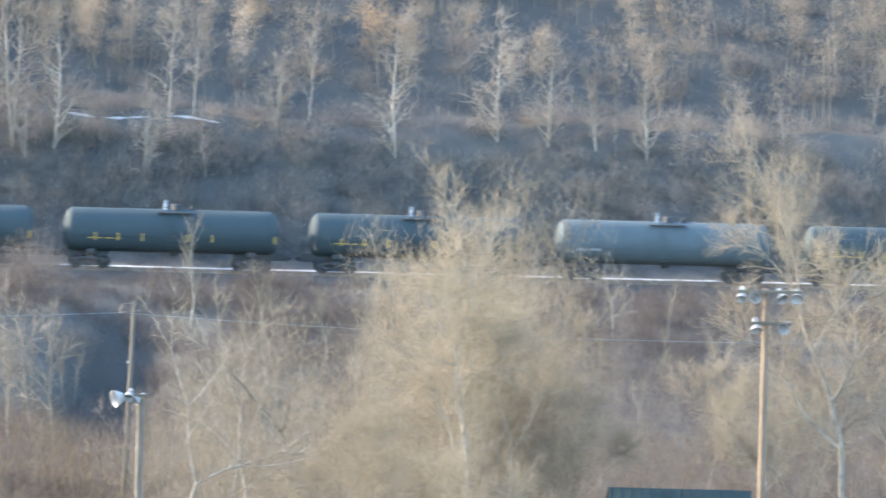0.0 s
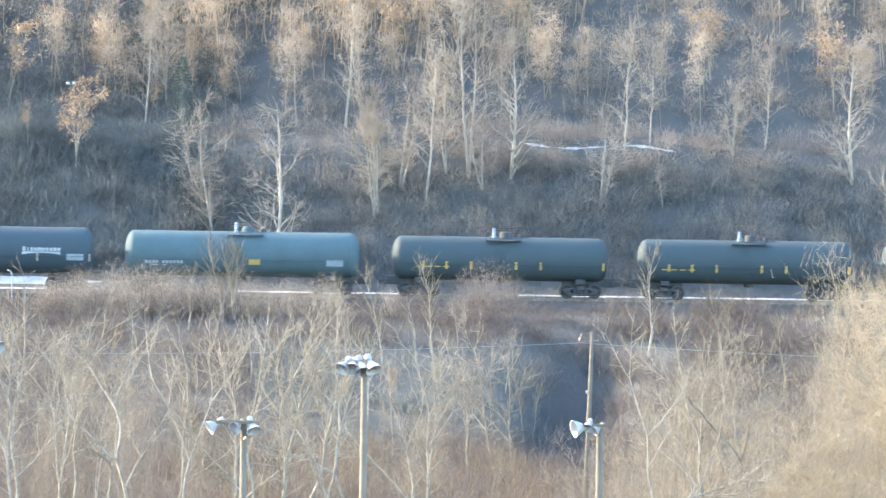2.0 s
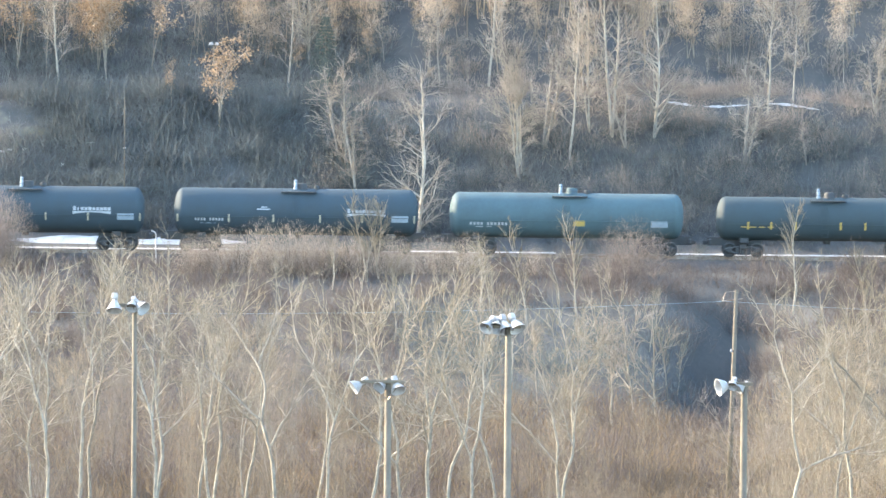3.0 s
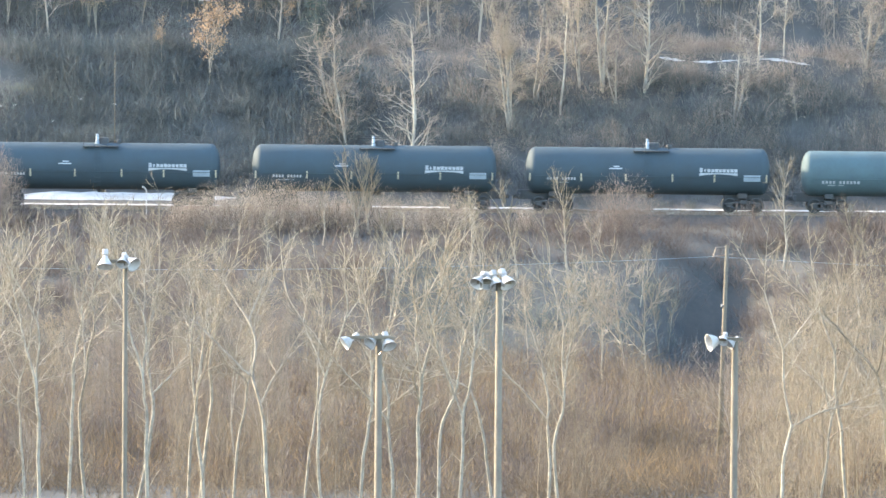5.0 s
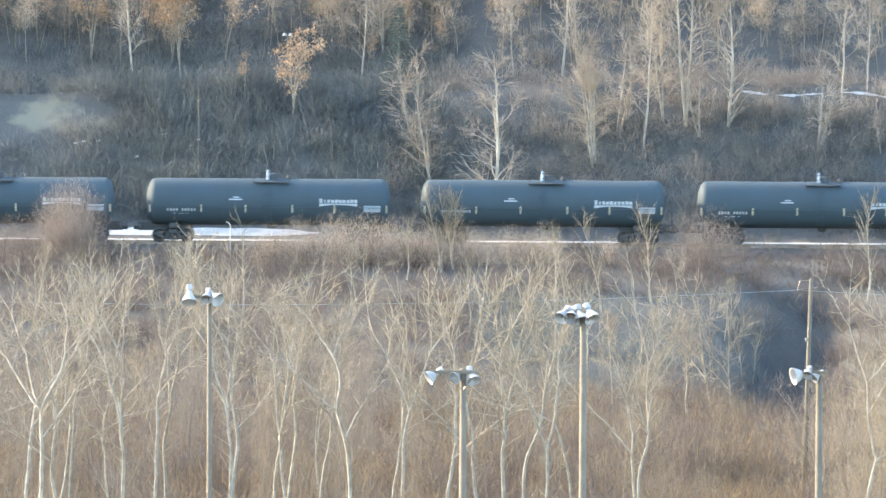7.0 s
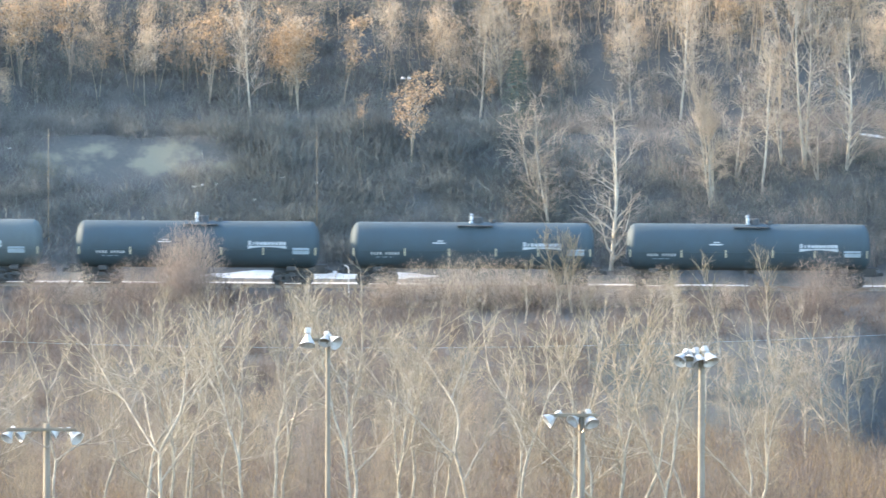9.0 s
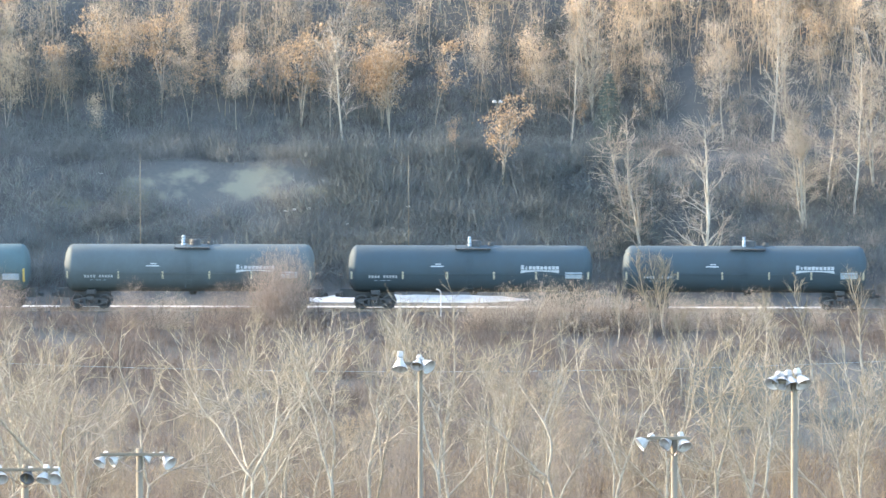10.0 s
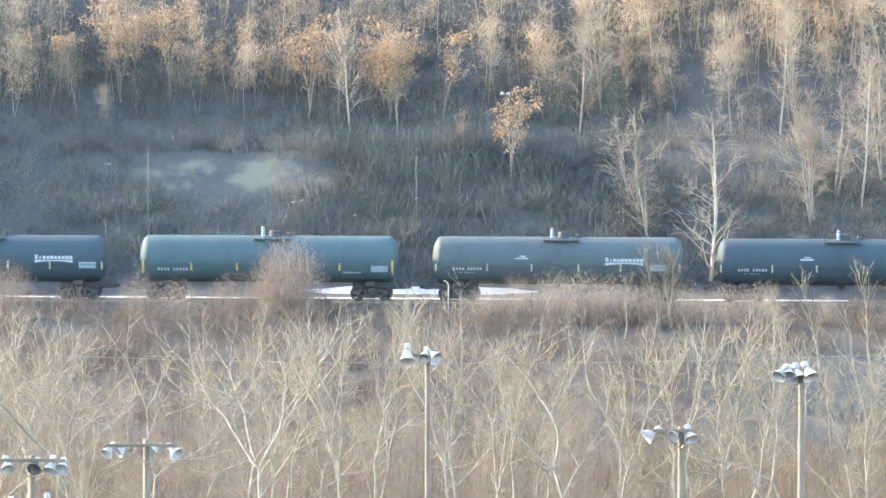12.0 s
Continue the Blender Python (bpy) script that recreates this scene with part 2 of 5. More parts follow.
def bend(rng, p, d, length, r0, r1, n, lift, wobble):
    """A curving run of segments; returns them and the points along it."""
    segs, pts = [], [(p, d, r0)]
    for k in range(n):
        d = d + rng.normal(0, wobble, 3) + np.array([0, 0, lift])
        d = d / np.linalg.norm(d)
        e = p + d * length / n
        ra, rb = r0 + (r1 - r0) * k / n, r0 + (r1 - r0) * (k + 1) / n
        segs.append((*p, *e, ra, rb))
        p = e
        pts.append((p, d, rb))
    return segs, pts


def along(pts, f):
    k = min(int(f * (len(pts) - 1)), len(pts) - 2)
    w = f * (len(pts) - 1) - k
    return pts[k][0] * (1 - w) + pts[k + 1][0] * w, pts[k][1], pts[k][2] * (1 - w) + pts[k + 1][2] * w


def side_way(rng, d, angle):
    o = rng.normal(0, 1, 3)
    o -= d * (o @ d)
    o /= np.linalg.norm(o)
    return d * math.cos(angle) + o * math.sin(angle)


def tree_shape(seed, height=15.0, stems=1, lean=0.1, girth=0.16, limbs=16, first=0.25, reach=0.33, angle=0.7, lift=0.12,
               branches=7, twigs=8, twig_len=0.9, twig_r=0.011, droop=0.0, wob=0.07, bough=0.42):
    rng = np.random.default_rng(seed)
    wood, fine = [], []
    for s in range(stems):
        az = rng.uniform(0, 2 * math.pi)
        tilt = abs(rng.normal(lean, lean * 0.5)) if stems == 1 else rng.uniform(0.5, 1.3) * lean
        d = np.array([math.cos(az) * math.sin(tilt), math.sin(az) * math.sin(tilt), math.cos(tilt)])
        h = height * (1 if s == 0 else rng.uniform(0.7, 0.97))
        g = girth * (1 if s == 0 else 0.8)
        segs, pts = bend(rng, np.array([0, 0, -0.4]), d, h, g, 0.012, 10, 0.03, 0.035)
        wood += segs
        for k in range(limbs):
            f = first + (0.97 - first) * (k + rng.uniform(0, 1)) / limbs
            p, dd, r = along(pts, f)
            shape = 0.35 + 0.65 * math.sin(math.pi * min(1, (f - first) / (1 - first) * 0.8 + 0.2))
            ll = h * reach * shape * rng.uniform(0.6, 1.25) * (1.15 - 0.55 * f)
            way = side_way(rng, dd, angle * rng.uniform(0.7, 1.3))
            segs, lp = bend(rng, p, way, ll, max(r * bough, 0.012), 0.007, 5, lift, wob)
            wood += segs
            for b in range(branches):
                fb = rng.uniform(0.2, 1.0)
                p2, d2, r2 = along(lp, fb)
                bl = max(0.5, ll * rng.uniform(0.25, 0.5) * (1.2 - 0.5 * fb))
                way = side_way(rng, d2, rng.uniform(0.4, 0.9))
                segs, bp = bend(rng, p2, way, bl, max(r2 * 0.6, 0.011), 0.006, 2, lift * 0.8 - droop, wob)
                fine += segs
                for t in range(twigs):
                    p3, d3, r3 = along(bp, rng.uniform(0.1, 1.0))
                    way = side_way(rng, d3, rng.uniform(0.3, 0.8)) + np.array([0, 0, 0.25 * lift - droop * 1.5])
                    way /= np.linalg.norm(way)
                    e = p3 + way * twig_len * rng.uniform(0.5, 1.2)
                    fine.append((*p3, *e, twig_r, 0.0))
        for t in range(twigs * 6):
            p3, d3, r3 = along(pts, rng.uniform(max(first, 0.5), 1.0))
            way = side_way(rng, d3, rng.uniform(0.3, 0.8))
            e = p3 + way * twig_len * rng.uniform(0.6, 1.5)
            fine.append((*p3, *e, twig_r * 1.1, 0.0))
    return wood, fine, None


def slivers(rows):
    """The finest twigs: one tapering blade each, from rows of start, end, half width."""
    s = np.asarray(rows, float)
    if not len(s):
        return np.zeros((0, 3)), []
    a, b, r = s[:, 0:3], s[:, 3:6], s[:, 6:7]
    p = np.cross(b - a, np.random.default_rng(len(s)).normal(0, 1, (len(s), 3)))
    p /= np.maximum(np.linalg.norm(p, axis=1, keepdims=True), 1e-9)
    v = np.stack([a - p * r, a + p * r, b], 1).reshape(-1, 3)
    return v, np.arange(len(v)).reshape(-1, 3).tolist()


def both(one, two):
    k = len(one[0])
    return np.concatenate([one[0], two[0]]), one[1] + [[i + k for i in f] for f in two[1]]


def plume_shape(seed, height=18.0, leaders=4, fan=0.3, lean=0.06, girth=0.15, fork=0.36, split=0.85, branches=12, reach=0.34, open_=0.5, lift=0.07,
                twigs=7, hairs=1, twig_len=0.8, twig_r=0.0115, first=0.3, low=0.0, again=1, thin=1.0, sway=0.09, rise=0.045, tip=0.014, kink=0.10):
    """A poplar: a trunk that parts into upswept leaders, each ending in a broom of rising branches and fine twigs."""
    rg = np.random.default_rng(seed)
    wood, fine, fuzz = [], [], []

    def twiggy(bp, n):
        for t in range(n):
            q2, w2, _ = along(bp, rg.uniform(0.15, 1.0))
            way = side_way(rg, w2, rg.uniform(0.3, 0.7 + kink * 1.6)) + np.array([0, 0, 0.12])
            way /= np.linalg.norm(way)
            e = q2 + way * twig_len * rg.uniform(0.4, 1.15)
            fine.append((*q2, *e, twig_r, 0.0))
            for h in range(hairs):
                q3 = q2 + (e - q2) * rg.uniform(0.15, 0.95)
                fuzz.append((*q3, *(q3 + side_way(rg, way, rg.uniform(0.4, 0.9)) * twig_len * rg.uniform(0.25, 0.7)), twig_r * 0.9))

    def plume(p, d, length, r, more):
        segs, pts = bend(rg, p, d, length, r, tip, 8, rise, sway)
        wood.extend(segs)
        for k in range(branches):
            f = first + (0.97 - first) * (k + rg.random()) / branches
            q, w, rr = along(pts, f)
            ll = min(length * (1 - f) + 0.7, length * reach) * rg.uniform(0.55, 1.1)
            run, bp = bend(rg, q, side_way(rg, w, open_ * rg.uniform(0.6, 1.5)), ll, max(min(rr * 0.62, 0.034), 0.016) * thin, 0.010, 4, lift, kink)
            wood.extend(run)
            twiggy(bp, twigs)
            q, w, rr = along(bp, rg.uniform(0.25, 0.6))
            run, bp = bend(rg, q, side_way(rg, w, rg.uniform(0.4, 0.7)), ll * rg.uniform(0.35, 0.6), 0.014 * thin, 0.008, 2, lift, kink)
            fine.extend(run)
            twiggy(bp, twigs // 2)
        for n in range(more + (1 if more else 0)):
            if rg.random() < split:
                f = rg.uniform(0.12, 0.55)
                q, w, rr = along(pts, f)
                plume(q, side_way(rg, w, rg.uniform(0.3, 0.6)), length * (1 - f) * rg.uniform(0.75, 1.0), rr * rg.uniform(0.6, 0.85), more - 1)

    az = rg.uniform(0, 6.283)
    d = np.array([math.cos(az) * math.sin(lean), math.sin(az) * math.sin(lean), math.cos(lean)])
    segs, pts = bend(rg, np.array([0, 0, -0.4]), d, height * fork, girth * 1.25, girth, 5, 0.0, 0.05)
    wood.extend(segs)
    for k in range(leaders):
        q, w, rr = along(pts, 1.0 if k == 0 else rg.uniform(0.62 - low, 1.0))
        turn = az + 6.283 * (k + rg.uniform(-0.3, 0.3)) / leaders
        out = fan * (0.25 if k == 0 else rg.uniform(0.6, 1.25))
        way = np.array([math.cos(turn) * math.sin(out), math.sin(turn) * math.sin(out), math.cos(out)])
        plume(q, way, (height - q[2]) * (1.0 if k == 0 else rg.uniform(0.78, 1.0) - 0.12 * out), girth * (0.72 if k == 0 else rg.uniform(0.45, 0.68)), again)
    top = max(q[5] for q in fine)
    k = height / top
    size = lambda rows: [tuple(np.array(q[:6]) * k) + tuple(q[6:]) for q in rows]
    return size(wood), size(fine), size(fuzz)


def forked_shape(seed, height=18.0, girth=0.085, lean=0.08, fork=0.36, spread=0.55, levels=3, shoots=5, shoot_len=1.0, twigs=5, hairs=2, twig_len=0.52, twig_r=0.0068, taper=0.76, third=0.75):
    """A tall poplar that parts in two again and again, with short curved shoots along every stem."""
    rg = np.random.default_rng(seed)
    wood, fine, fuzz = [], [], []

    def shoot(q, w, r, ll):
        run, bp = bend(rg, q, side_way(rg, w, rg.uniform(0.4, 0.95)), ll, max(min(r * 0.5, 0.018), 0.0135), 0.008, 3, 0.15, 0.21)
        wood.extend(run)
        for t in range(twigs):
            q2, w2, _ = along(bp, rg.uniform(0.25, 1.0))
            way = side_way(rg, w2, rg.uniform(0.35, 0.9)) + np.array([0, 0, 0.2])
            e = q2 + way / np.linalg.norm(way) * twig_len * rg.uniform(0.5, 1.2)
            fuzz.append((*q2, *e, twig_r))
            for h in range(hairs):
                q3 = q2 + (e - q2) * rg.uniform(0.1, 0.95)
                fuzz.append((*q3, *(q3 + side_way(rg, (e - q2) / np.linalg.norm(e - q2), rg.uniform(0.4, 0.9)) * twig_len * rg.uniform(0.3, 0.8)), twig_r * 0.8))

    def grow(p, d, length, r, level, bare):
        segs, pts = bend(rg, p, d, length, r, max(r * taper, 0.009) if level else 0.010, 6, 0.04, 0.10)
        wood.extend(segs)
        for k in range(shoots):
            q, w, rr = along(pts, bare + (1 - bare) * (k + rg.random()) / shoots)
            shoot(q, w, rr, shoot_len * rg.uniform(0.4, 1.15))
        q, w, rr = pts[-1]
        if level == 0:
            shoot(q, w, rr, shoot_len * 0.9)
            return
        o = side_way(rg, w, math.pi / 2)
        o = o * np.array([1, 0.6, 0.4])
        big, small = spread * rg.uniform(0.15, 0.6), spread * rg.uniform(0.6, 1.25)
        for way, k, g in ((w * math.cos(big) + o * math.sin(big), rg.uniform(0.75, 0.98), 0.92), (w * math.cos(small) - o * math.sin(small), rg.uniform(0.55, 0.9), rg.uniform(0.55, 0.85))):
            grow(q, way / np.linalg.norm(way), length * k, rr * g, level - 1, 0.08)
        if rg.random() < third:
            q, w, rr = along(pts, rg.uniform(0.45, 0.85))
            grow(q, side_way(rg, w, spread * rg.uniform(0.9, 1.5)), length * rg.uniform(0.5, 0.8), rr * 0.62, max(level - 2, 0), 0.08)

    az = rg.uniform(0, 6.283)
    d = np.array([math.cos(az) * math.sin(lean), 0.6 * math.sin(az) * math.sin(lean), math.cos(lean)])
    segs, pts = bend(rg, np.array([0, 0, -0.4]), d, height * fork, girth * 1.2, girth, 5, 0.0, 0.045)
    wood.extend(segs)
    left = height * (1 - fork) / (levels + 1) * 1.25
    grow(pts[-1][0], pts[-1][1], left, girth, levels, 0.3)
    for k in range(6):
        q, w, rr = along(pts, rg.uniform(0.4, 1.0))
        shoot(q, w, rr, shoot_len * rg.uniform(0.5, 1.3))
    k = height / max(q[5] for q in fuzz)
    size = lambda rows: [tuple(np.array(q[:6]) * k) + tuple(q[6:]) for q in rows]
    return size(wood), size(fine), size(fuzz)


def fluff_shape(seed, height=6.0, stems=1, lean=0.06, girth=0.05, base=0.4, wide=0.2, clumps=16, puff=0.36, per=50, leaf=0.0, hair=0.014, hair_len=0.5, rise=0.4):
    """A young hillside tree: slim stems whose boughs end in clumps of leaves, or of hair-fine twigs."""
    rg = np.random.default_rng(seed)
    wood, fine, hearts = [], [], []
    for s in range(stems):
        az, tilt = rg.uniform(0, 6.283), lean * rg.uniform(0.4, 1.3)
        d = np.array([math.cos(az) * math.sin(tilt), math.sin(az) * math.sin(tilt), math.cos(tilt)])
        segs, pts = bend(rg, np.array([0, 0, -0.4]), d, height * (1 if s == 0 else rg.uniform(0.7, 0.95)), girth, 0.012, 7, 0.02, 0.06)
        wood += segs
        n = clumps // stems
        for k in range(n):
            g = (k + rg.random()) / n
            q, w, rr = along(pts, base + (0.98 - base) * g)
            ll = height * wide * math.sin(math.pi * (0.2 + 0.72 * g)) * rg.uniform(0.3, 1.2)
            run, bp = bend(rg, q, side_way(rg, w, rg.uniform(0.5, 1.15)), ll, max(rr * 0.45, 0.012), 0.006, 3, 0.12, 0.1)
            fine += run
            hearts.append((bp[-1][0], rg.uniform(0.55, 1.25)))
    c = np.concatenate([h + rg.normal(0, puff * z, (int(per * z), 3)) * np.array([1, 1, 0.8]) for h, z in hearts])
    m = len(c)
    if leaf:
        u = rg.normal(0, 1, (m, 3)); u /= np.linalg.norm(u, axis=1, keepdims=True)
        w = np.cross(u, rg.normal(0, 1, (m, 3))); w /= np.linalg.norm(w, axis=1, keepdims=True)
        sz = leaf * rg.uniform(0.6, 1.4, (m, 1))
        v = np.stack([c - u * sz, c + w * sz * 0.65, c + u * sz, c - w * sz * 0.65], 1).reshape(-1, 3)
        return wood, fine, (v, np.arange(m * 4).reshape(-1, 4).tolist())
    u = rg.normal(0, 1, (m, 3)) + np.array([0, 0, rise * 2]); u /= np.linalg.norm(u, axis=1, keepdims=True)
    e = c + u * hair_len * rg.uniform(0.5, 1.3, (m, 1))
    return wood, fine, [(*a, *b, hair) for a, b in zip(c, e)]


def cloud_shape(seed, n=260, height=2.4, width=1.6, hair=0.007, hair_len=0.7, stems=8):
    """A shrub as a dome of hair-fine twigs on a few stems."""
    rg = np.random.default_rng(seed)
    u = rg.normal(0, 1, (n, 3)); u[:, 2] = np.abs(u[:, 2]); u /= np.linalg.norm(u, axis=1, keepdims=True)
    rad = rg.uniform(0.05, 1, (n, 1)) ** 0.5 * rg.uniform(0.75, 1.1, (n, 1))
    c = u * rad * np.array([width, width, height])
    d = u * 0.55 + rg.normal(0, 0.4, (n, 3)) + np.array([0, 0, 0.55]); d /= np.linalg.norm(d, axis=1, keepdims=True)
    ln = hair_len * rg.uniform(0.5, 1.3, (n, 1))
    rows = [(*a, *b, hair) for a, b in zip(c - d * ln * 0.5, c + d * ln * 0.5)]
    for k in range(stems):
        way = u[k] * np.array([width, width, height]) * 0.85
        rows.append((0, 0, -0.2, *way, hair * 1.9))
    return slivers(rows)


def tree(label, bark, twig, category="tree", name="bare_tree", shape=tree_shape, foliage_label="clinging rust-orange leaves", **spec):
    wood, fine, foliage = shape(**spec)
    ob = empty(name, label, category)
    hairs = foliage if isinstance(foliage, list) else []
    v, f = both(tubes([q for q in wood if q[6] > 0.03], 5), tubes([q for q in wood if q[6] <= 0.03], 3))
    mesh_object("trunk", v.tolist(), f, M[bark], ob, smooth=True)
    v, f = both(tubes(fine, 3), slivers(hairs))
    mesh_object("crown", v.tolist(), f, M[twig], ob)
    if foliage and not hairs:
        mesh_object("foliage", foliage[0].tolist(), foliage[1], M["leaf_rust"], ob, label=foliage_label)
    return ob


def stand(ob, x, y, scale=1.0, turn=0.0, sink=0.0):
    z = float(land(x, y)) - sink
    return pose(x, y, z, 0, 0, turn) @ Matrix.Diagonal((scale, scale, scale, 1))


class Grove:
    """Prototype trees that are set down once and then copied."""
    def __init__(self, group, *protos):
        self.protos, self.used, self.group = protos, set(), group

    def put(self, k, x, y, scale, turn):
        ob = self.protos[k % len(self.protos)]
        m = stand(ob, x, y, scale, turn)
        if ob.name in self.used:
            return copy_thing(ob, m)
        self.used.add(ob.name)
        ob.matrix_basis = m
        tagged(ob, group=self.group)
        return ob


TALL = "tall bare poplar with pale forking stems and tan twigs"
STATELY = dict(name="poplar_tree", bark="bark_cream", twig="twig_pale", shape=forked_shape, shoots=7, twigs=4, hairs=1, twig_r=0.0078, shoot_len=0.9)
stately = Grove("tall forking poplars of the valley wood",
    tree(TALL, seed=41, girth=0.080, lean=0.05, fork=0.36, spread=0.74, **STATELY),
    tree(TALL, seed=42, girth=0.085, lean=0.12, fork=0.42, spread=0.66, **STATELY),
    tree(TALL, seed=43, girth=0.072, lean=0.12, fork=0.44, spread=0.72, **STATELY),
    tree(TALL, seed=44, girth=0.076, lean=0.06, fork=0.34, spread=0.84, **STATELY),
    tree(TALL, seed=45, girth=0.088, lean=0.13, fork=0.40, spread=0.70, **STATELY),
    tree(TALL, seed=46, girth=0.068, lean=0.04, fork=0.32, spread=0.78, **STATELY),
    tree(TALL, seed=47, girth=0.078, lean=0.10, fork=0.46, spread=0.64, **STATELY),
    tree(TALL, seed=48, girth=0.082, lean=0.14, fork=0.40, spread=0.74, **STATELY),
)
SMALL = dict(name="bankside_tree", bark="bark_pale", twig="twig_grey", shape=forked_shape, height=8, levels=3, shoots=5, twigs=5, hairs=1, twig_len=0.5, twig_r=0.0095, shoot_len=0.9)
LACY = "small bare grey tree with fine spreading twigs on the bank"
bankside = Grove("small bare trees of the bank",
    tree(LACY, seed=81, girth=0.065, lean=0.05, fork=0.16, spread=0.75, **SMALL),
    tree(LACY, seed=82, girth=0.060, lean=0.10, fork=0.22, spread=0.60, **SMALL),
    tree(LACY, seed=83, girth=0.055, lean=0.04, fork=0.28, spread=0.50, **SMALL),
)
GREYISH, DENSE = "bare poplar with grey stems and tan twigs", "bare grey-brown poplar with dense fine twigs"
YOUNG = dict(name="poplar_tree", shape=plume_shape, height=16, branches=10, girth=0.07, twigs=7, hairs=3, twig_len=0.95, twig_r=0.0082, thin=0.5, sway=0.12, rise=0.06)
poplars = Grove("bare poplars of the valley wood",
    tree(GREYISH, "bark_pale", "twig_tan", seed=1, leaders=2, fan=0.34, fork=0.3, **YOUNG),
    tree(DENSE, "bark_grey", "twig_grey", seed=2, leaders=3, fan=0.42, fork=0.3, **YOUNG),
    tree(GREYISH, "bark_pale", "twig_tan", seed=3, leaders=2, fan=0.26, fork=0.34, **YOUNG),
    tree(GREYISH, "bark_pale", "twig_tan", seed=4, leaders=3, fan=0.45, fork=0.26, **YOUNG),
    tree(DENSE, "bark_grey", "twig_grey", seed=5, leaders=2, fan=0.38, fork=0.34, **YOUNG),
    tree(TALL, "bark_pale", "twig_tan", seed=7, leaders=2, fan=0.2, fork=0.4, **YOUNG),
)
COTTON = "great spreading bare cottonwood with dense tan crown"
GREAT = dict(name="cottonwood_tree", bark="bark_cream", twig="twig_tan", shape=forked_shape, levels=4, shoots=8, twigs=8, hairs=2, twig_len=0.95, twig_r=0.0085, shoot_len=1.5)
cottonwoods = Grove("great cottonwoods",
    tree(COTTON, seed=64, height=22, lean=0.03, girth=0.12, fork=0.30, spread=0.80, **GREAT),
    tree(COTTON, seed=70, height=18, lean=0.05, girth=0.085, fork=0.24, spread=0.85, **GREAT),
    tree(COTTON, seed=22, height=22, lean=0.04, girth=0.09, fork=0.32, spread=0.78, **GREAT),
)
HILL_TWIG = dict(name="birch_tree", twig_len=0.65, twig_r=0.0085)
birches = Grove("bare birches of the hillside",
    tree("white-barked bare birch on the hillside", "bark_white", "twig_fine", seed=21, height=8, girth=0.11, lean=0.02, limbs=30, reach=0.30, angle=0.9, lift=0.05, bough=0.55, branches=6, twigs=4, droop=0.03, wob=0.17, first=0.03, name="birch_tree", twig_len=0.6, twig_r=0.011),
    tree("white-barked bare birch on the hillside", "bark_white", "twig_fine", seed=22, height=7, lean=0.04, girth=0.065, limbs=18, reach=0.26, angle=0.8, lift=0.08, branches=4, twigs=5, wob=0.1, first=0.25, **HILL_TWIG),
    tree("white-barked bare birch clump on the hillside", "bark_white", "twig_fine", seed=23, height=9, stems=3, lean=0.09, girth=0.07, limbs=14, reach=0.26, angle=0.8, lift=0.08, branches=5, twigs=6, first=0.2, **HILL_TWIG),
    tree("slender bare aspen with pale grey trunk", "bark_pale", "twig_fine", seed=24, height=6, lean=0.05, girth=0.055, limbs=14, reach=0.2, angle=0.6, lift=0.14, branches=4, twigs=5, first=0.35, **HILL_TWIG),
    tree("bare grey tree with drooping twigs", "bark_grey", "twig_fine", seed=25, height=5.5, stems=2, lean=0.15, girth=0.1, limbs=13, reach=0.30, angle=0.95, lift=0.03, branches=5, twigs=4, droop=0.06, wob=0.14, first=0.1, **HILL_TWIG),
    tree("young upright poplar with upswept pale twigs", name="young_poplar", bark="bark_pale", twig="twig_pale", shape=plume_shape, seed=26, height=6, leaders=1, fan=0.05, lean=0.03, girth=0.06, fork=0.3, branches=26, reach=0.42, open_=0.55, lift=0.10, twigs=5, hairs=1, twig_len=0.55, twig_r=0.011, first=0.02, thin=0.8, again=0),
)
LEAFY = dict(name="aspen_tree", bark="bark_pale", twig="twig_fine", shape=fluff_shape)
RUST = "aspen with clinging rust-orange leaves"
rusty = Grove("aspens that kept rusty leaves",
    tree(RUST, seed=31, height=6, stems=3, lean=0.13, girth=0.038, base=0.34, wide=0.29, clumps=39, per=48, puff=0.24, leaf=0.062, **LEAFY),
    tree(RUST, seed=32, height=5, stems=1, lean=0.06, girth=0.041, base=0.40, wide=0.24, clumps=17, per=52, puff=0.25, leaf=0.056, **LEAFY),
    tree(RUST, seed=33, height=6, stems=2, lean=0.12, girth=0.038, base=0.5, wide=0.18, clumps=18, per=44, puff=0.24, leaf=0.052, **LEAFY),
    tree(RUST, seed=34, height=5, stems=1, lean=0.1, girth=0.034, base=0.55, wide=0.2, clumps=12, per=56, puff=0.28, leaf=0.056, **LEAFY),
)
SOFT = dict(bark="bark_pale", shape=fluff_shape)
HAZY = "slim bare tree with a soft crown of fine twigs"
soft = Grove("slim bare trees of the upper hillside",
    tree(HAZY, twig="twig_hill", seed=51, height=6, lean=0.07, girth=0.038, base=0.3, wide=0.20, clumps=20, per=44, **SOFT),
    tree(HAZY, twig="twig_hill", seed=52, height=6, stems=2, lean=0.12, girth=0.034, base=0.35, wide=0.18, clumps=22, per=40, **SOFT),
    tree(HAZY, twig="twig_hill", seed=53, height=6, lean=0.05, girth=0.034, base=0.4, wide=0.24, clumps=18, per=50, puff=0.42, **SOFT),
    tree(HAZY, twig="twig_rust", seed=54, height=6, stems=2, lean=0.16, girth=0.041, base=0.28, wide=0.25, clumps=26, per=40, puff=0.4, **SOFT),
    tree(HAZY, twig="twig_rust", seed=55, height=6, lean=0.06, girth=0.038, base=0.35, wide=0.22, clumps=20, per=50, puff=0.40, **SOFT),
)


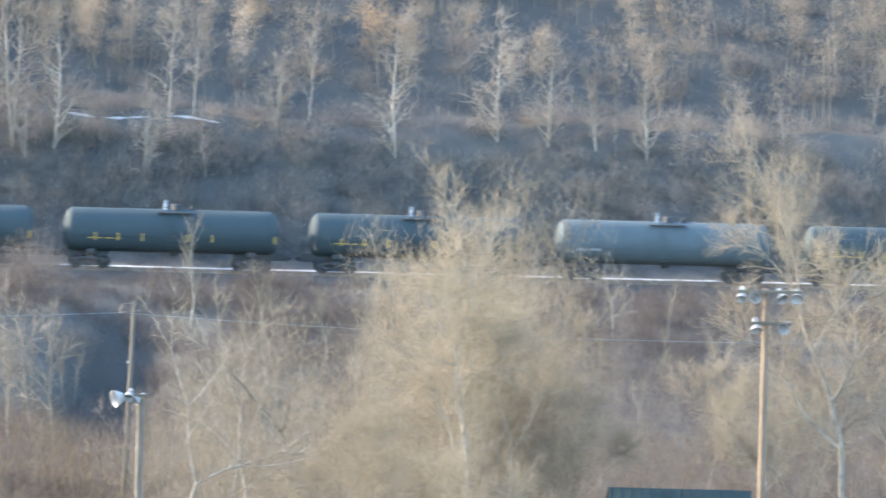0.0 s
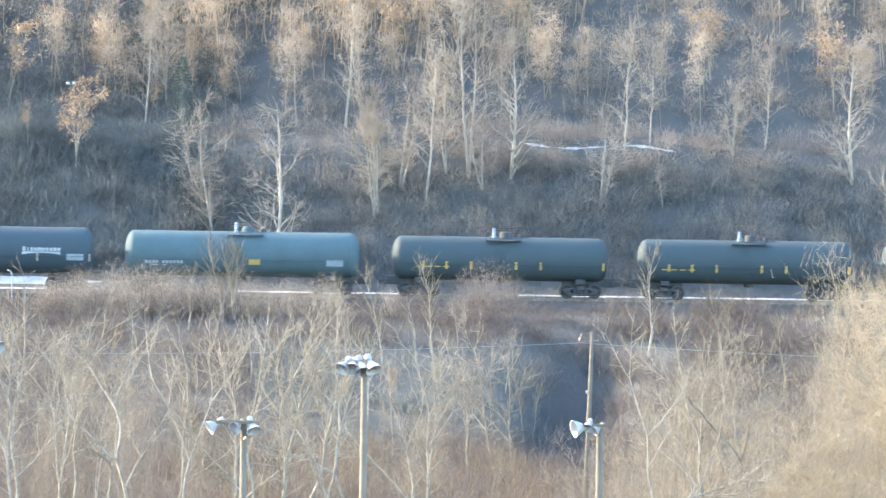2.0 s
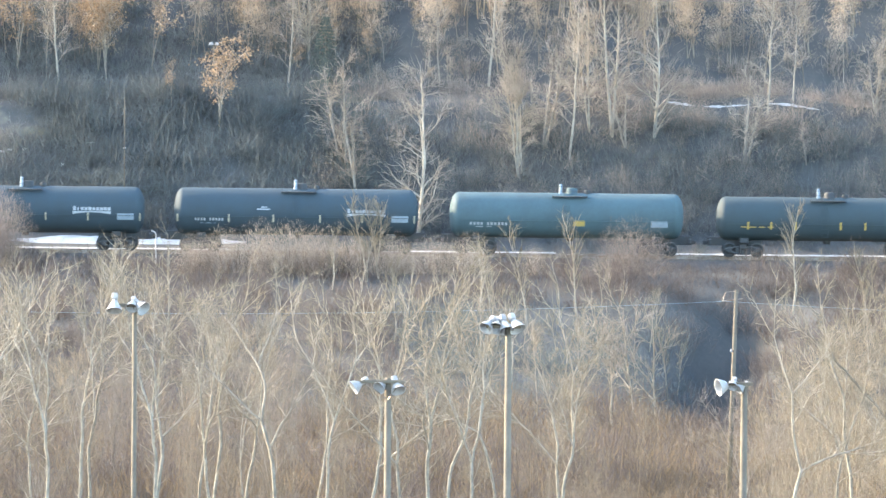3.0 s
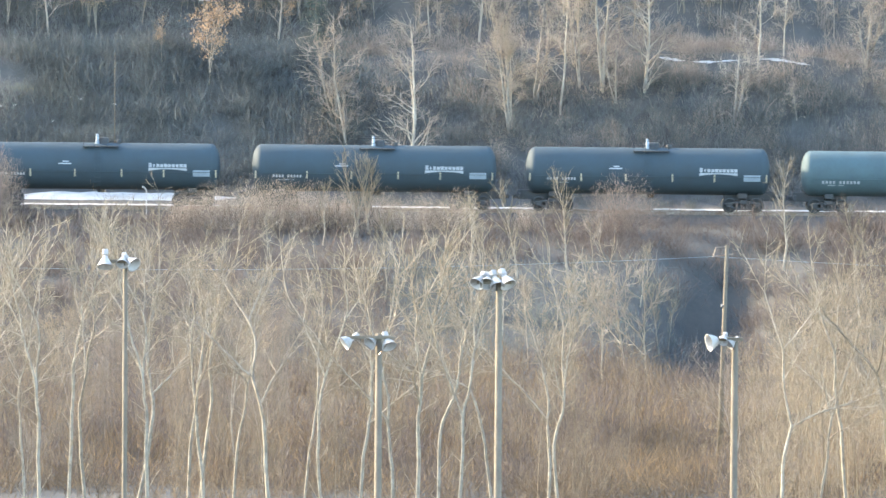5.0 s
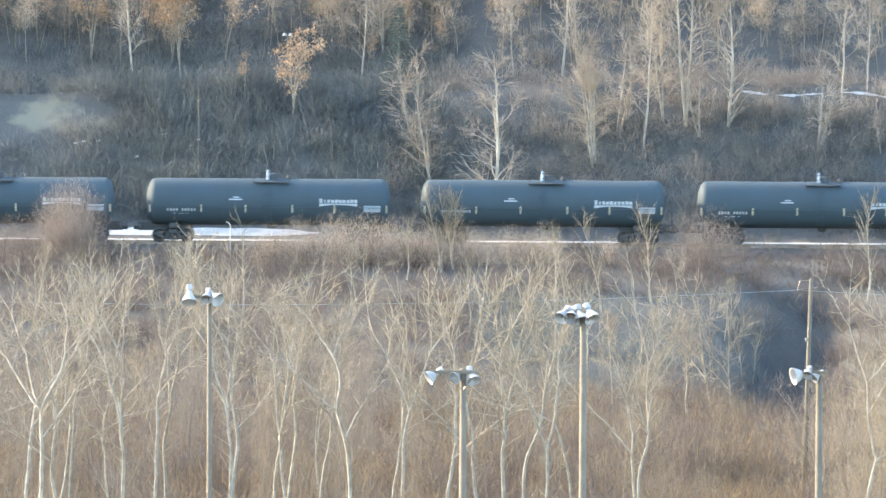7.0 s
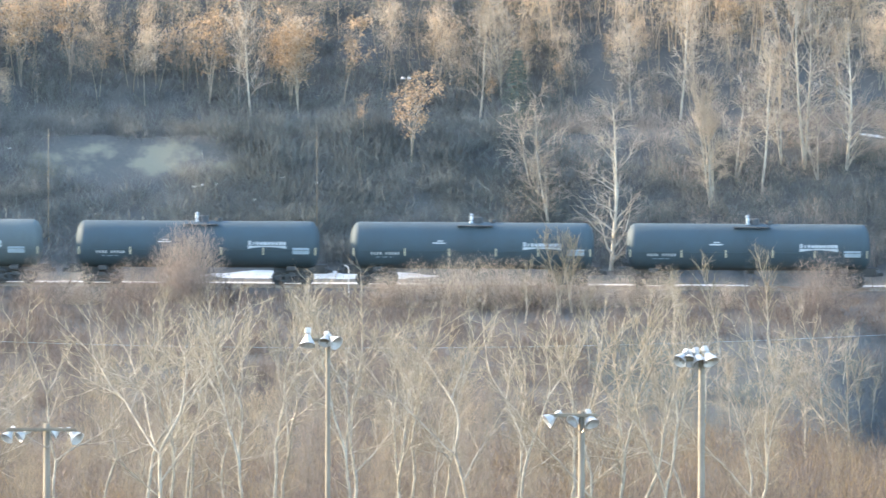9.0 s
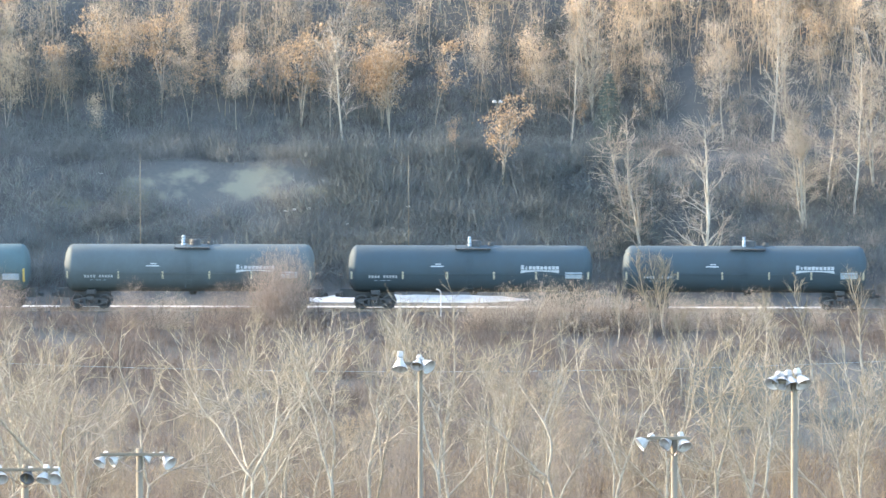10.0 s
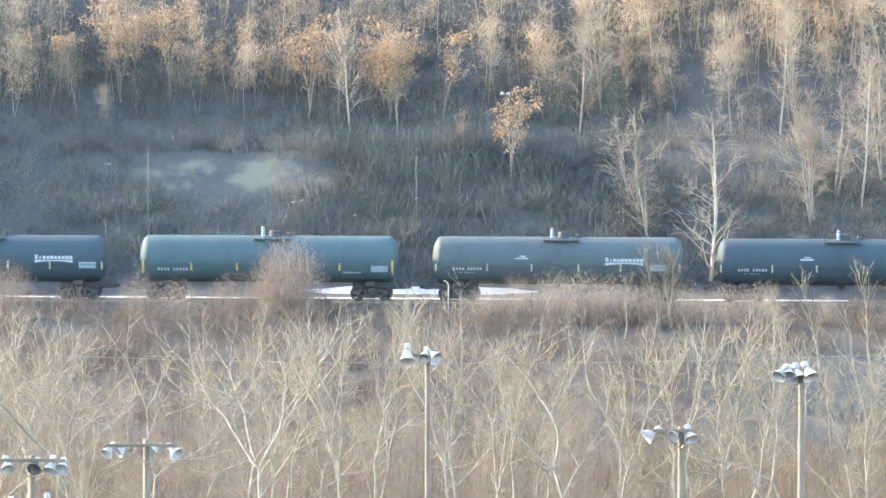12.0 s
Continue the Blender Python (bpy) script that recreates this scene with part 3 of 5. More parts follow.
def spruce(x, y, height):
    """A young spruce: whorls of drooping boughs with needle sprays."""
    rg = np.random.default_rng(61)
    ob = empty("spruce", "young dark green spruce among bare trees", "spruce")
    v, f = tubes([(0, 0, -0.3, 0, 0, height, 0.09, 0.01)], 6)
    mesh_object("trunk", v.tolist(), f, M["bark_grey"], ob, smooth=True)
    segs = []
    for k in range(26):
        z = height * (0.08 + 0.9 * k / 26)
        reach = height * 0.30 * (1 - z / height) + 0.15
        for b in range(7):
            a = rg.uniform(0, 6.283)
            way = np.array([math.cos(a), math.sin(a), -0.25])
            e = np.array([0, 0, z]) + way * reach * rg.uniform(0.8, 1.1)
            segs.append((0, 0, z, *e, 0.02, 0.006))
            for n in range(9):
                p = np.array([0, 0, z]) + (e - np.array([0, 0, z])) * rg.uniform(0.2, 1.0)
                segs.append((*p, *(p + side_way(rg, way / np.linalg.norm(way), 0.8) * 0.22), 0.03, 0.0))
    v, f = tubes(segs, 3)
    mesh_object("bough", v.tolist(), f, M["needle"], ob)
    ob.matrix_basis = pose(x, y, float(land(x, y)))


def young_wood(seed, hair=0.010, **spec):
    wood, fine, hairs = fluff_shape(seed, hair=hair, **spec)
    return both(tubes(wood, 3), slivers([q[:7] for q in fine] + hairs))


CLOUDS = [cloud_shape(90 + k, n=230 + 20 * k, width=1.4 + 0.15 * k, hair=0.010) for k in range(5)]
LOW_CLOUDS = [cloud_shape(100 + k, n=115, height=1.1, width=1.25, hair=0.011, hair_len=0.6, stems=2) for k in range(5)]
GRASS = [cloud_shape(120 + k, n=110, height=1.0, width=1.0, hair=0.009, hair_len=0.8, stems=0) for k in range(4)]
TALL_SAPLINGS = [young_wood(130 + k, hair=0.0085, height=12.0, girth=0.04, base=0.22, wide=0.12, clumps=30, per=42, puff=0.5, hair_len=0.6, rise=0.8) for k in range(5)]
SAPLINGS = [young_wood(110 + k, hair=0.016, height=5.0, girth=0.036, base=0.3, wide=0.2, clumps=11, per=17, puff=0.38, hair_len=0.6) for k in range(7)]


def thicket(name, label, mat, spots, protos, seed=1):
    """Many shrubs, (x, y, size) each, as one mass that nobody could count."""
    rg = np.random.default_rng(seed)
    vs, fs, base = [], [], 0
    for x, y, s in spots:
        if abs(x - 18.4 - 0.08 * (y - 570)) < 2.3 and 550 < y < 585:  # the gully is bare
            continue
        v, f = protos[int(rg.integers(0, len(protos)))]
        a = rg.uniform(0, 6.283)
        c, n = math.cos(a), math.sin(a)
        w = v * np.array([s * rg.uniform(0.8, 1.3), s * rg.uniform(0.8, 1.3), s * rg.uniform(0.8, 1.2)])
        w = np.stack([w[:, 0] * c - w[:, 1] * n + x, w[:, 0] * n + w[:, 1] * c + y, w[:, 2] + float(land(x, y))], 1)
        vs.append(w)
        fs += [[i + base for i in q] for q in f]
        base += len(v)
    ob = mesh_object(name, np.concatenate(vs).tolist(), fs, M[mat])
    return tagged(ob, label, "shrubs", kind="stuff")


def spots(seed, n, x0, x1, y0, y1, s0, s1):
    rg = random.Random(seed)
    return [(rg.uniform(x0, x1), rg.uniform(y0, y1), rg.uniform(s0, s1)) for _ in range(n)]


# ---- railway ----
def paint(name, colour, rough=0.7, spec=0.2):
    return material(name, colour, tuple(c * 0.72 + 0.012 for c in colour), 0.7, rough, 0.05, fine=5.0, spec=spec)


P = {
    "black": paint("paint_black", (0.046, 0.070, 0.085)),
    "slate": paint("paint_slate", (0.048, 0.070, 0.078)),
    "blue": paint("paint_blue", (0.078, 0.124, 0.138)),
    "teal": paint("paint_teal", (0.105, 0.133, 0.142)),
    "green": paint("paint_green", (0.07, 0.11, 0.12)),
    "grey": paint("paint_grey", (0.082, 0.103, 0.110)),
    "under": material("paint_under", (0.042, 0.051, 0.056), (0.060, 0.058, 0.056), 1.0, 0.7, 0.1, fine=8.0),
    "white": material("mark_white", (0.40, 0.42, 0.43), (0.28, 0.30, 0.31), 3.0, 0.6, fine=20.0),
    "yellow": material("mark_yellow", (0.52, 0.36, 0.10), (0.40, 0.29, 0.09), 3.0, 0.6, fine=20.0),
    "reflect": material("mark_reflector", (0.44, 0.40, 0.29), (0.33, 0.30, 0.22), 3.0, 0.6, fine=20.0),
    "panel": material("mark_panel", (0.30, 0.36, 0.40), (0.22, 0.27, 0.31), 3.0, 0.6, fine=20.0),
    "steel": material("worn_steel", (0.30, 0.28, 0.26), (0.18, 0.13, 0.1), 2.0, 0.4, metal=0.8, fine=20.0),
    "timber": material("old_timber", (0.215, 0.18, 0.135), (0.14, 0.115, 0.085), 0.8, 0.9, 0.4, fine=9.0, spread=0.1),
    "timber_warm": material("warm_timber", (0.27, 0.19, 0.12), (0.19, 0.135, 0.09), 0.8, 0.9, 0.4, fine=9.0),
    "lamp_white": material("lamp_white", (0.48, 0.45, 0.415), (0.30, 0.285, 0.27), 2.0, 0.4, fine=12.0),
    "lamp_dark": material("lamp_dark", (0.06, 0.06, 0.065), (0.1, 0.1, 0.1), 2.0, 0.6, fine=12.0),
    "roof": material("roof_teal", (0.032, 0.052, 0.052), (0.025, 0.04, 0.04), 0.6, 0.85, 0.1, fine=6.0, spec=0.1),
    "wall": material("shed_wall", (0.35, 0.33, 0.29), (0.25, 0.23, 0.2), 0.6, 0.8, 0.1, fine=6.0),
}


def rail_line(x):
    return RAIL_Z + GRADE * x


def railway():
    n = 90
    xs = np.linspace(-260, 260, n)
    prof = [(-2.9, -0.75), (-1.9, -0.28), (-1.3, -0.2), (1.3, -0.2), (1.9, -0.28), (2.9, -0.75)]
    v = [(x, RAIL_Y + a, rail_line(x) + b) for x in xs for a, b in prof]
    k = len(prof)
    f = [(i * k + j, (i + 1) * k + j, (i + 1) * k + j + 1, i * k + j + 1) for i in range(n - 1) for j in range(k - 1)]
    tagged(mesh_object("ballast", v, f, M["gravel"]), "grey crushed-stone track bed", "track bed", kind="structure")
    for y in (-0.72, 0.72):
        prof = [(-0.075, -0.17), (-0.075, -0.15), (-0.012, -0.13), (-0.012, -0.04), (-0.036, -0.035), (-0.036, 0), (0.036, 0), (0.036, -0.035), (0.012, -0.04), (0.012, -0.13), (0.075, -0.15), (0.075, -0.17)]
        v = [(x, RAIL_Y + y + a, rail_line(x) + b) for x in (-260, 260) for a, b in prof]
        k = len(prof)
        f = [(j, (j + 1) % k, (j + 1) % k + k, j + k) for j in range(k)] + [tuple(range(k)), tuple(range(2 * k - 1, k - 1, -1))]
        tagged(mesh_object("rail", v, f, P["steel"]), "worn steel rail on timber ties", "rail", group="rails of the track", kind="structure")
    v, f = [], []
    for i in range(900):
        x = -260 + i * 0.578
        z = rail_line(x) - 0.17
        b = len(v)
        for dz in (-0.14, 0.0):
            v += [(x - 0.11, RAIL_Y - 1.3, z + dz), (x + 0.11, RAIL_Y - 1.3, z + dz), (x + 0.11, RAIL_Y + 1.3, z + dz), (x - 0.11, RAIL_Y + 1.3, z + dz)]
        f += [(b + 4, b + 5, b + 6, b + 7), (b, b + 1, b + 5, b + 4), (b + 1, b + 2, b + 6, b + 5), (b + 2, b + 3, b + 7, b + 6), (b + 3, b, b + 4, b + 7)]
    tagged(mesh_object("ties", v, f, P["timber"]), "weathered timber railway ties", "ties", kind="stuff")


railway()


def wheelset_mesh():
    bm = bmesh.new()
    turn = Matrix.Rotation(math.pi / 2, 4, "X")
    for s in (-1, 1):
        prof = [(0, -0.07), (0.12, -0.07), (0.13, -0.03), (0.36, -0.02), (0.37, -0.07), (0.46, -0.07), (0.46, 0.03), (0.49, 0.04), (0.49, 0.07), (0.37, 0.07), (0.36, 0.02), (0.13, 0.03), (0, 0.05)]
        lathe(bm, [(r, -s * h) for r, h in prof], 16, Matrix.Translation((0, s * 0.76, 0)) @ turn)
    rod(bm, (0, -0.95, 0), (0, 0.95, 0), 0.08, sides=10)
    return bm


def tank_car(kind, length, top, dia, mat, label):
    car = empty("tank_car", label, "tank car", "tank cars of the train")
    r, zc, half = dia / 2, top - dia / 2, length / 2
    bm = bmesh.new()
    prof = [(0, -half)]
    head = 0.62
    for k in range(1, 9):
        a = k / 8 * math.pi / 2
        prof.append((r * math.sin(a) ** 0.8, -half + head * (1 - math.cos(a))))
    prof += [(r, -half + head + (length - 2 * head) * k / 12) for k in range(1, 12)]
    prof += [(rr, -h) for rr, h in reversed(prof[:9])]
    lathe(bm, prof, 40, Matrix.Translation((0, 0, zc)) @ Matrix.Rotation(math.pi / 2, 4, "Y"))
    tank = part("tank", bm, mat, car, smooth=True)
    # top fittings
    bm = bmesh.new()
    lathe(bm, [(0, 0.34), (0.30, 0.33), (0.36, 0.28), (0.36, 0.02), (0.42, 0.0), (0.42, -0.12)], 18, Matrix.Translation((0.35, 0, top)))
    housing = part("manway_housing", bm, P["under"] if kind != "blue" else mat, car, "round bolted valve housing", True)
    bm = bmesh.new()
    lathe(bm, [(0, 0.60), (0.07, 0.59), (0.10, 0.54), (0.10, 0.1), (0.13, 0.08), (0.13, -0.05)], 12, Matrix.Translation((-0.05 if kind == "black" else -0.4, -0.25, top)))
    part("relief_valve", bm, P["panel"], car, "pale grey upright relief valve", True)
    bm = bmesh.new()
    lathe(bm, [(0, 0.22), (0.16, 0.21), (0.19, 0.17), (0.19, -0.04)], 12, Matrix.Translation((1.35, -0.1, top)))
    part("vacuum_valve", bm, P["under"], car, "small capped valve", True)
    for s in (-1, 1):
        bm = bmesh.new()
        for k in range(5):
            box(bm, -0.95, s * (0.62 + 0.13 * k), top - 0.2, 1.35, s * (0.70 + 0.13 * k), top - 0.16)
        for k in range(4):
            box(bm, -0.95 + k * 0.74, s * 0.60, top - 0.24, -0.89 + k * 0.74, s * 1.24, top - 0.2)
        part("walkway", bm, P["under"], car, "dark steel grating walkway")
        bm = bmesh.new()
        for k in range(4):
            x = -0.92 + k * 0.74
            rod(bm, (x, s * 1.22, top - 0.2), (x, s * 1.22, top + 0.5), 0.014, sides=6)
        rod(bm, (-0.92, s * 1.22, top + 0.5), (1.3, s * 1.22, top + 0.5), 0.013, sides=6)
        rod(bm, (-0.92, s * 1.22, top + 0.18), (1.3, s * 1.22, top + 0.18), 0.011, sides=6)
        part("handrail", bm, P["under"], car)
        bm = bmesh.new()
        for dx in (-0.2, 0.2):
            for (y0, z0), (y1, z1) in zip([(1.24, top - 0.2), (r + 0.10, zc)], [(r + 0.10, zc), (r + 0.05, 1.35)]):
                rod(bm, (dx, s * y0, z0), (dx, s * y1, z1), 0.014, sides=6)
        for k in range(9):
            z = 1.4 + k * (top - 1.7) / 9
            y = r + 0.08 if z < zc else r + 0.10 - (z - zc) / (top - zc) * (r - 1.15)
            rod(bm, (-0.2, s * y, z), (0.2, s * y, z), 0.010, sides=6)
        part("ladder", bm, mat, car)
        # grab rail along the lower flank
        bm = bmesh.new()
        rod(bm, (-half + 0.6, s * (r * 0.985 + 0.05), zc - 0.28), (half - 0.6, s * (r * 0.985 + 0.05), zc - 0.28), 0.016, sides=6)
        part("side_rail", bm, mat, car)
    # sills, saddles, draft gear
    for s in (-1, 1):
        bm = bmesh.new()
        box(bm, s * (half - 3.0), -0.33, 0.72, s * (half + 0.55), 0.33, zc - r * 0.92 + 0.1, 0.03)
        box(bm, s * (half + 0.35), -1.35, 0.85, s * (half + 0.5), 1.35, 1.15, 0.02)
        part("end_sill", bm, P["under"], car)
        bm = bmesh.new()
        for y in (-1.15, 1.15):
            rod(bm, (s * (half + 0.45), y, 1.15), (s * (half + 0.45), y, 2.15), 0.02, sides=6)
        rod(bm, (s * (half + 0.45), -1.15, 2.15), (s * (half + 0.45), 1.15, 2.15), 0.02, sides=6)
        part("end_railing", bm, P["under"], car)
        bm = bmesh.new()
        box(bm, s * (half + 0.5), -0.12, 0.75, s * (half + 0.86), 0.12, 1.0, 0.03)
        part("coupler", bm, P["under"], car)
        bm = bmesh.new()
        box(bm, s * (half - 2.1), -1.3, 0.95, s * (half - 1.5), 1.3, 1.25, 0.03)
        part("saddle", bm, P["under"], car)
    bm = bmesh.new()
    lathe(bm, [(0, -0.2), (0.22, -0.2), (0.25, -0.1), (0.3, 0.1)], 12, Matrix.Translation((0.2, 0, zc - r)))
    part("outlet_valve", bm, P["under"], car, "bottom outlet valve", True)
    for s in (-1, 1):
        cx = s * (half - 1.75)
        bm = bmesh.new()
        box(bm, -0.25, -1.15, 0.55, 0.25, 1.15, 0.85, 0.03)
        truck = part("truck", bm, P["under"], car, "dark two-axle cast steel truck")
        truck.location = (cx, 0, 0)
        for y in (-1.0, 1.0):
            bm = bmesh.new()
            for a, b in (((-1.2, 0.50), (-0.45, 0.66)), ((-0.45, 0.66), (0.45, 0.66)), ((0.45, 0.66), (1.2, 0.50)), ((-1.1, 0.42), (-0.4, 0.22)), ((-0.4, 0.22), (0.4, 0.22)), ((0.4, 0.22), (1.1, 0.42))):
                rod(bm, (a[0], y, a[1]), (b[0], y, b[1]), 0.075, sides=6)
            for x in (-0.38, 0.38):
                box(bm, x - 0.07, y - 0.08, 0.22, x + 0.07, y + 0.08, 0.66)
            for x in (-0.89, 0.89):
                box(bm, x - 0.16, y - 0.09, 0.33, x + 0.16, y + 0.09, 0.62, 0.03)
            for x in (-0.2, 0.0, 0.2):
                rod(bm, (x, y, 0.26), (x, y, 0.6), 0.06, sides=8)
            part("side_frame", bm, P["under"], truck)
        for x in (-0.89, 0.89):
            ws = part("wheelset", wheelset_mesh(), P["under"], truck, "dark grimy steel wheels", True)
            ws.location = (x, 0, 0.46)
    return car, tank


def flank(x, z, car, w, h, mat, name, zc, r, label="", lift=0.014):
    """A thin plate that follows the barrel's near flank."""
    v, f = [], []
    n = 5
    for k in range(n):
        zz = z - h / 2 + h * k / (n - 1)
        y = -math.sqrt(max(0.01, (r + lift) ** 2 - (zz - zc) ** 2))
        for dx in (-w / 2, w / 2):
            v += [(x + dx, y, zz), (x + dx, y + 0.012, zz)]
    for k in range(n - 1):
        a, b = 4 * k, 4 * k + 4
        f += [(a, a + 2, b + 2, b), (a + 1, b + 1, b + 3, a + 3), (a, b, b + 1, a + 1), (a + 2, a + 3, b + 3, b + 2)]
    f += [(0, 1, 3, 2), (4 * n - 4, 4 * n - 2, 4 * n - 1, 4 * n - 3)]
    return mesh_object(name, v, f, mat, car, label=label)


def swoosh(x, z, car, w, thin, thick, mat, zc, r):
    """A band on the barrel's flank, straight above and arched below."""
    v, f, n = [], [], 12
    for k in range(n + 1):
        u = 2 * k / n - 1
        for zz in (z, z - thin - thick * u * u):
            y = -math.sqrt((r + 0.014) ** 2 - (zz - zc) ** 2)
            v += [(x + u * w / 2, y, zz), (x + u * w / 2, y + 0.012, zz)]
    for k in range(n):
        a, b = 4 * k, 4 * k + 4
        f += [(a, a + 2, b + 2, b), (a + 1, b + 1, b + 3, a + 3), (a, b, b + 1, a + 1), (a + 2, a + 3, b + 3, b + 2)]
    f += [(0, 1, 3, 2), (4 * n, 4 * n + 2, 4 * n + 3, 4 * n + 1)]
    return mesh_object("banner", v, f, mat, car, label="white arched band under a row of white lettering shapes")


def lettering(car, tank, x, z, zc, r, widths, h, mat, lift=0.014):
    for w in widths:
        if w > 0:
            flank(x + w / 2, z, tank, w * 0.72, h * 0.8, mat, "lettering_bar", zc, r, lift=lift)
        x += abs(w) + 0.035


def dress(kind, car, tank, length, top, dia):
    r, zc, left = dia / 2, top - dia / 2, -length / 2
    if kind in ("black", "grey"):
        for x in (0.25, 3.6, 6.5, 9.55, 12.3, length - 0.25):
            flank(left + x, 2.24, tank, 0.11, 0.50, P["reflect"], "reflector", zc, r, "faded cream reflector strip")
        banner = swoosh(left + 12.55, 2.60, tank, 2.5, 0.08, 0.12, P["white"], zc, r)
        for k, (w, h) in enumerate(((0.20, 0.28), (0.10, 0.20), (0.19, 0.22), (0.20, 0.20), (0.21, 0.22), (0.19, 0.20), (0.20, 0.21), (0.19, 0.20), (0.21, 0.22), (0.20, 0.21))):
            flank(left + 11.42 + k * 0.252, 2.645 + h / 2, banner, w, h, P["white"], "letter_shape", zc, r)
        lettering(car, tank, left + 1.35, 2.15, zc, r, (0.16, 0.16, 0.16, 0.16, -0.15, 0.16, 0.16, 0.16, 0.16, 0.16), 0.22, P["white"])
        lettering(car, tank, left + 1.7, 1.9, zc, r, (0.3, 0.5, 0.25), 0.05, P["panel"])
        flank(left + 5.85, 2.84, tank, 0.85, 0.08, P["white"], "stencil", zc, r)
        flank(left + 5.9, 2.98, tank, 0.4, 0.07, P["white"], "stencil", zc, r)
        flank(left + 14.75, 2.26, tank, 1.1, 0.42, P["panel"], "data_panel", zc, r, "pale grey data panel")
    elif kind == "slate":
        for x in (2.05, 3.55, 5.15, 8.1, 9.7, length - 0.3):
            flank(left + x, 2.1, tank, 0.14, 0.50, P["yellow"], "reflector", zc, r, "yellow reflector strip")
        lettering(car, tank, left + 1.5, 2.0, zc, r, (0.55, 0.55, 0.55, 0.55), 0.08, P["yellow"])
    elif kind == "green":
        for x in (0.25, 3.4, 6.4, 13.1, length - 0.35):
            flank(left + x, 2.2, tank, 0.13, 0.9 if x < 1 or x > 16 else 0.5, P["yellow"], "reflector", zc, r, "yellow reflector strip")
        lettering(car, tank, left + 1.2, 2.02, zc, r, (0.17, 0.17, 0.17, 0.17, -0.15, 0.17, 0.17, 0.17, 0.17, 0.17), 0.22, P["white"])
        flank(left + 15.7, 2.1, tank, 1.1, 0.42, P["panel"], "data_panel", zc, r, "pale grey data panel")
        flank(left + 13.9, 1.85, tank, 1.2, 0.1, P["panel"], "stencil", zc, r)
    elif kind == "blue":
        lettering(car, tank, left + 1.3, 2.05, zc, r, (0.2, 0.2, 0.2, 0.2, -0.15, 0.2, 0.2, 0.2, 0.2, 0.2, 0.2), 0.24, P["white"])
        flank(left + 8.45, 2.12, tank, 0.75, 0.38, P["yellow"], "placard", zc, r, "yellow rectangular placard")
        lettering(car, tank, left + 1.6, 1.85, zc, r, (0.7, 0.5), 0.06, P["white"])
        flank(left + 13.7, 2.1, tank, 1.1, 0.42, P["panel"], "data_panel", zc, r, "pale grey data panel")
    elif kind == "teal":
        lettering(car, tank, left + 1.3, 2.05, zc, r, (0.2, 0.2, 0.2, -0.15, 0.2, 0.2, 0.2), 0.22, P["white"])


KINDS = {  # tank length, height of its top over the rail, diameter, paint, label
    "black": (15.95, 4.13, 3.05, "black", "glossy black tank car with a white banner, rolling on the track"),
    "slate": (14.1, 3.90, 2.85, "slate", "dark slate tank car with yellow reflectors, rolling"),
    "blue": (15.3, 4.02, 2.95, "blue", "light blue tank car with a yellow placard, rolling"),
    "teal": (14.1, 3.92, 2.85, "teal", "pale teal tank car, rolling behind the trees"),
    "green": (16.9, 4.18, 3.05, "green", "blue-green tank car with yellow reflectors, rolling"),
    "grey": (16.4, 4.18, 3.1, "grey", "light grey tank car with a white banner, rolling"),
}
TRAIN = [("slate", 64.7), ("teal", 48.3), ("slate", 32.1), ("slate", 16.0), ("slate", 0.0), ("slate", -16.05), ("blue", -33.5), ("black", -51.5),
         ("black", -69.4), ("black", -87.45), ("black", -105.4), ("black", -123.45), ("black", -141.4), ("grey", -160.0), ("green", -179.15), ("black", -197.3)]
SPEED = 11.81  # metres a second
cars, made = [], {}
for kind, left in TRAIN:
    length, top, dia, mat, label = KINDS[kind]
    if kind in made:
        car = copy_thing(made[kind], Matrix())
    else:
        car, tank = tank_car(kind, length, top, dia, P[mat], label)
        dress(kind, car, tank, length, top, dia)
        made[kind] = car
    cars.append((car, left + length / 2))


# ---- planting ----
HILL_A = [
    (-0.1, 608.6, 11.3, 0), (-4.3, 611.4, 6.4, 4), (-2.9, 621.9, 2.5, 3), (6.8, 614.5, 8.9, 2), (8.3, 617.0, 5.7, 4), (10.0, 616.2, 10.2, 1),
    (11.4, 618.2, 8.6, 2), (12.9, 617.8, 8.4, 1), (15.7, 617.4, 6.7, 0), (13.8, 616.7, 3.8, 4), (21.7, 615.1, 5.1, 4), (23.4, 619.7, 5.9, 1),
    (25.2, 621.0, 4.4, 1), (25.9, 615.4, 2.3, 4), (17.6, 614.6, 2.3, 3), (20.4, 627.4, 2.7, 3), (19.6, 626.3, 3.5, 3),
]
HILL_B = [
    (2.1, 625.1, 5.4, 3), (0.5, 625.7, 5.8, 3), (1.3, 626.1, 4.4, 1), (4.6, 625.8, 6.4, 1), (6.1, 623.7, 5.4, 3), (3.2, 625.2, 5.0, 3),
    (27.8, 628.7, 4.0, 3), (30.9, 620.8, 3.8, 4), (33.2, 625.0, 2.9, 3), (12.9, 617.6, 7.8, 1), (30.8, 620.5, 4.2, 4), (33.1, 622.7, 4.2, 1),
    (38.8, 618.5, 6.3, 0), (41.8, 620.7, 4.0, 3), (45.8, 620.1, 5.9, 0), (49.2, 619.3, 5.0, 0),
]
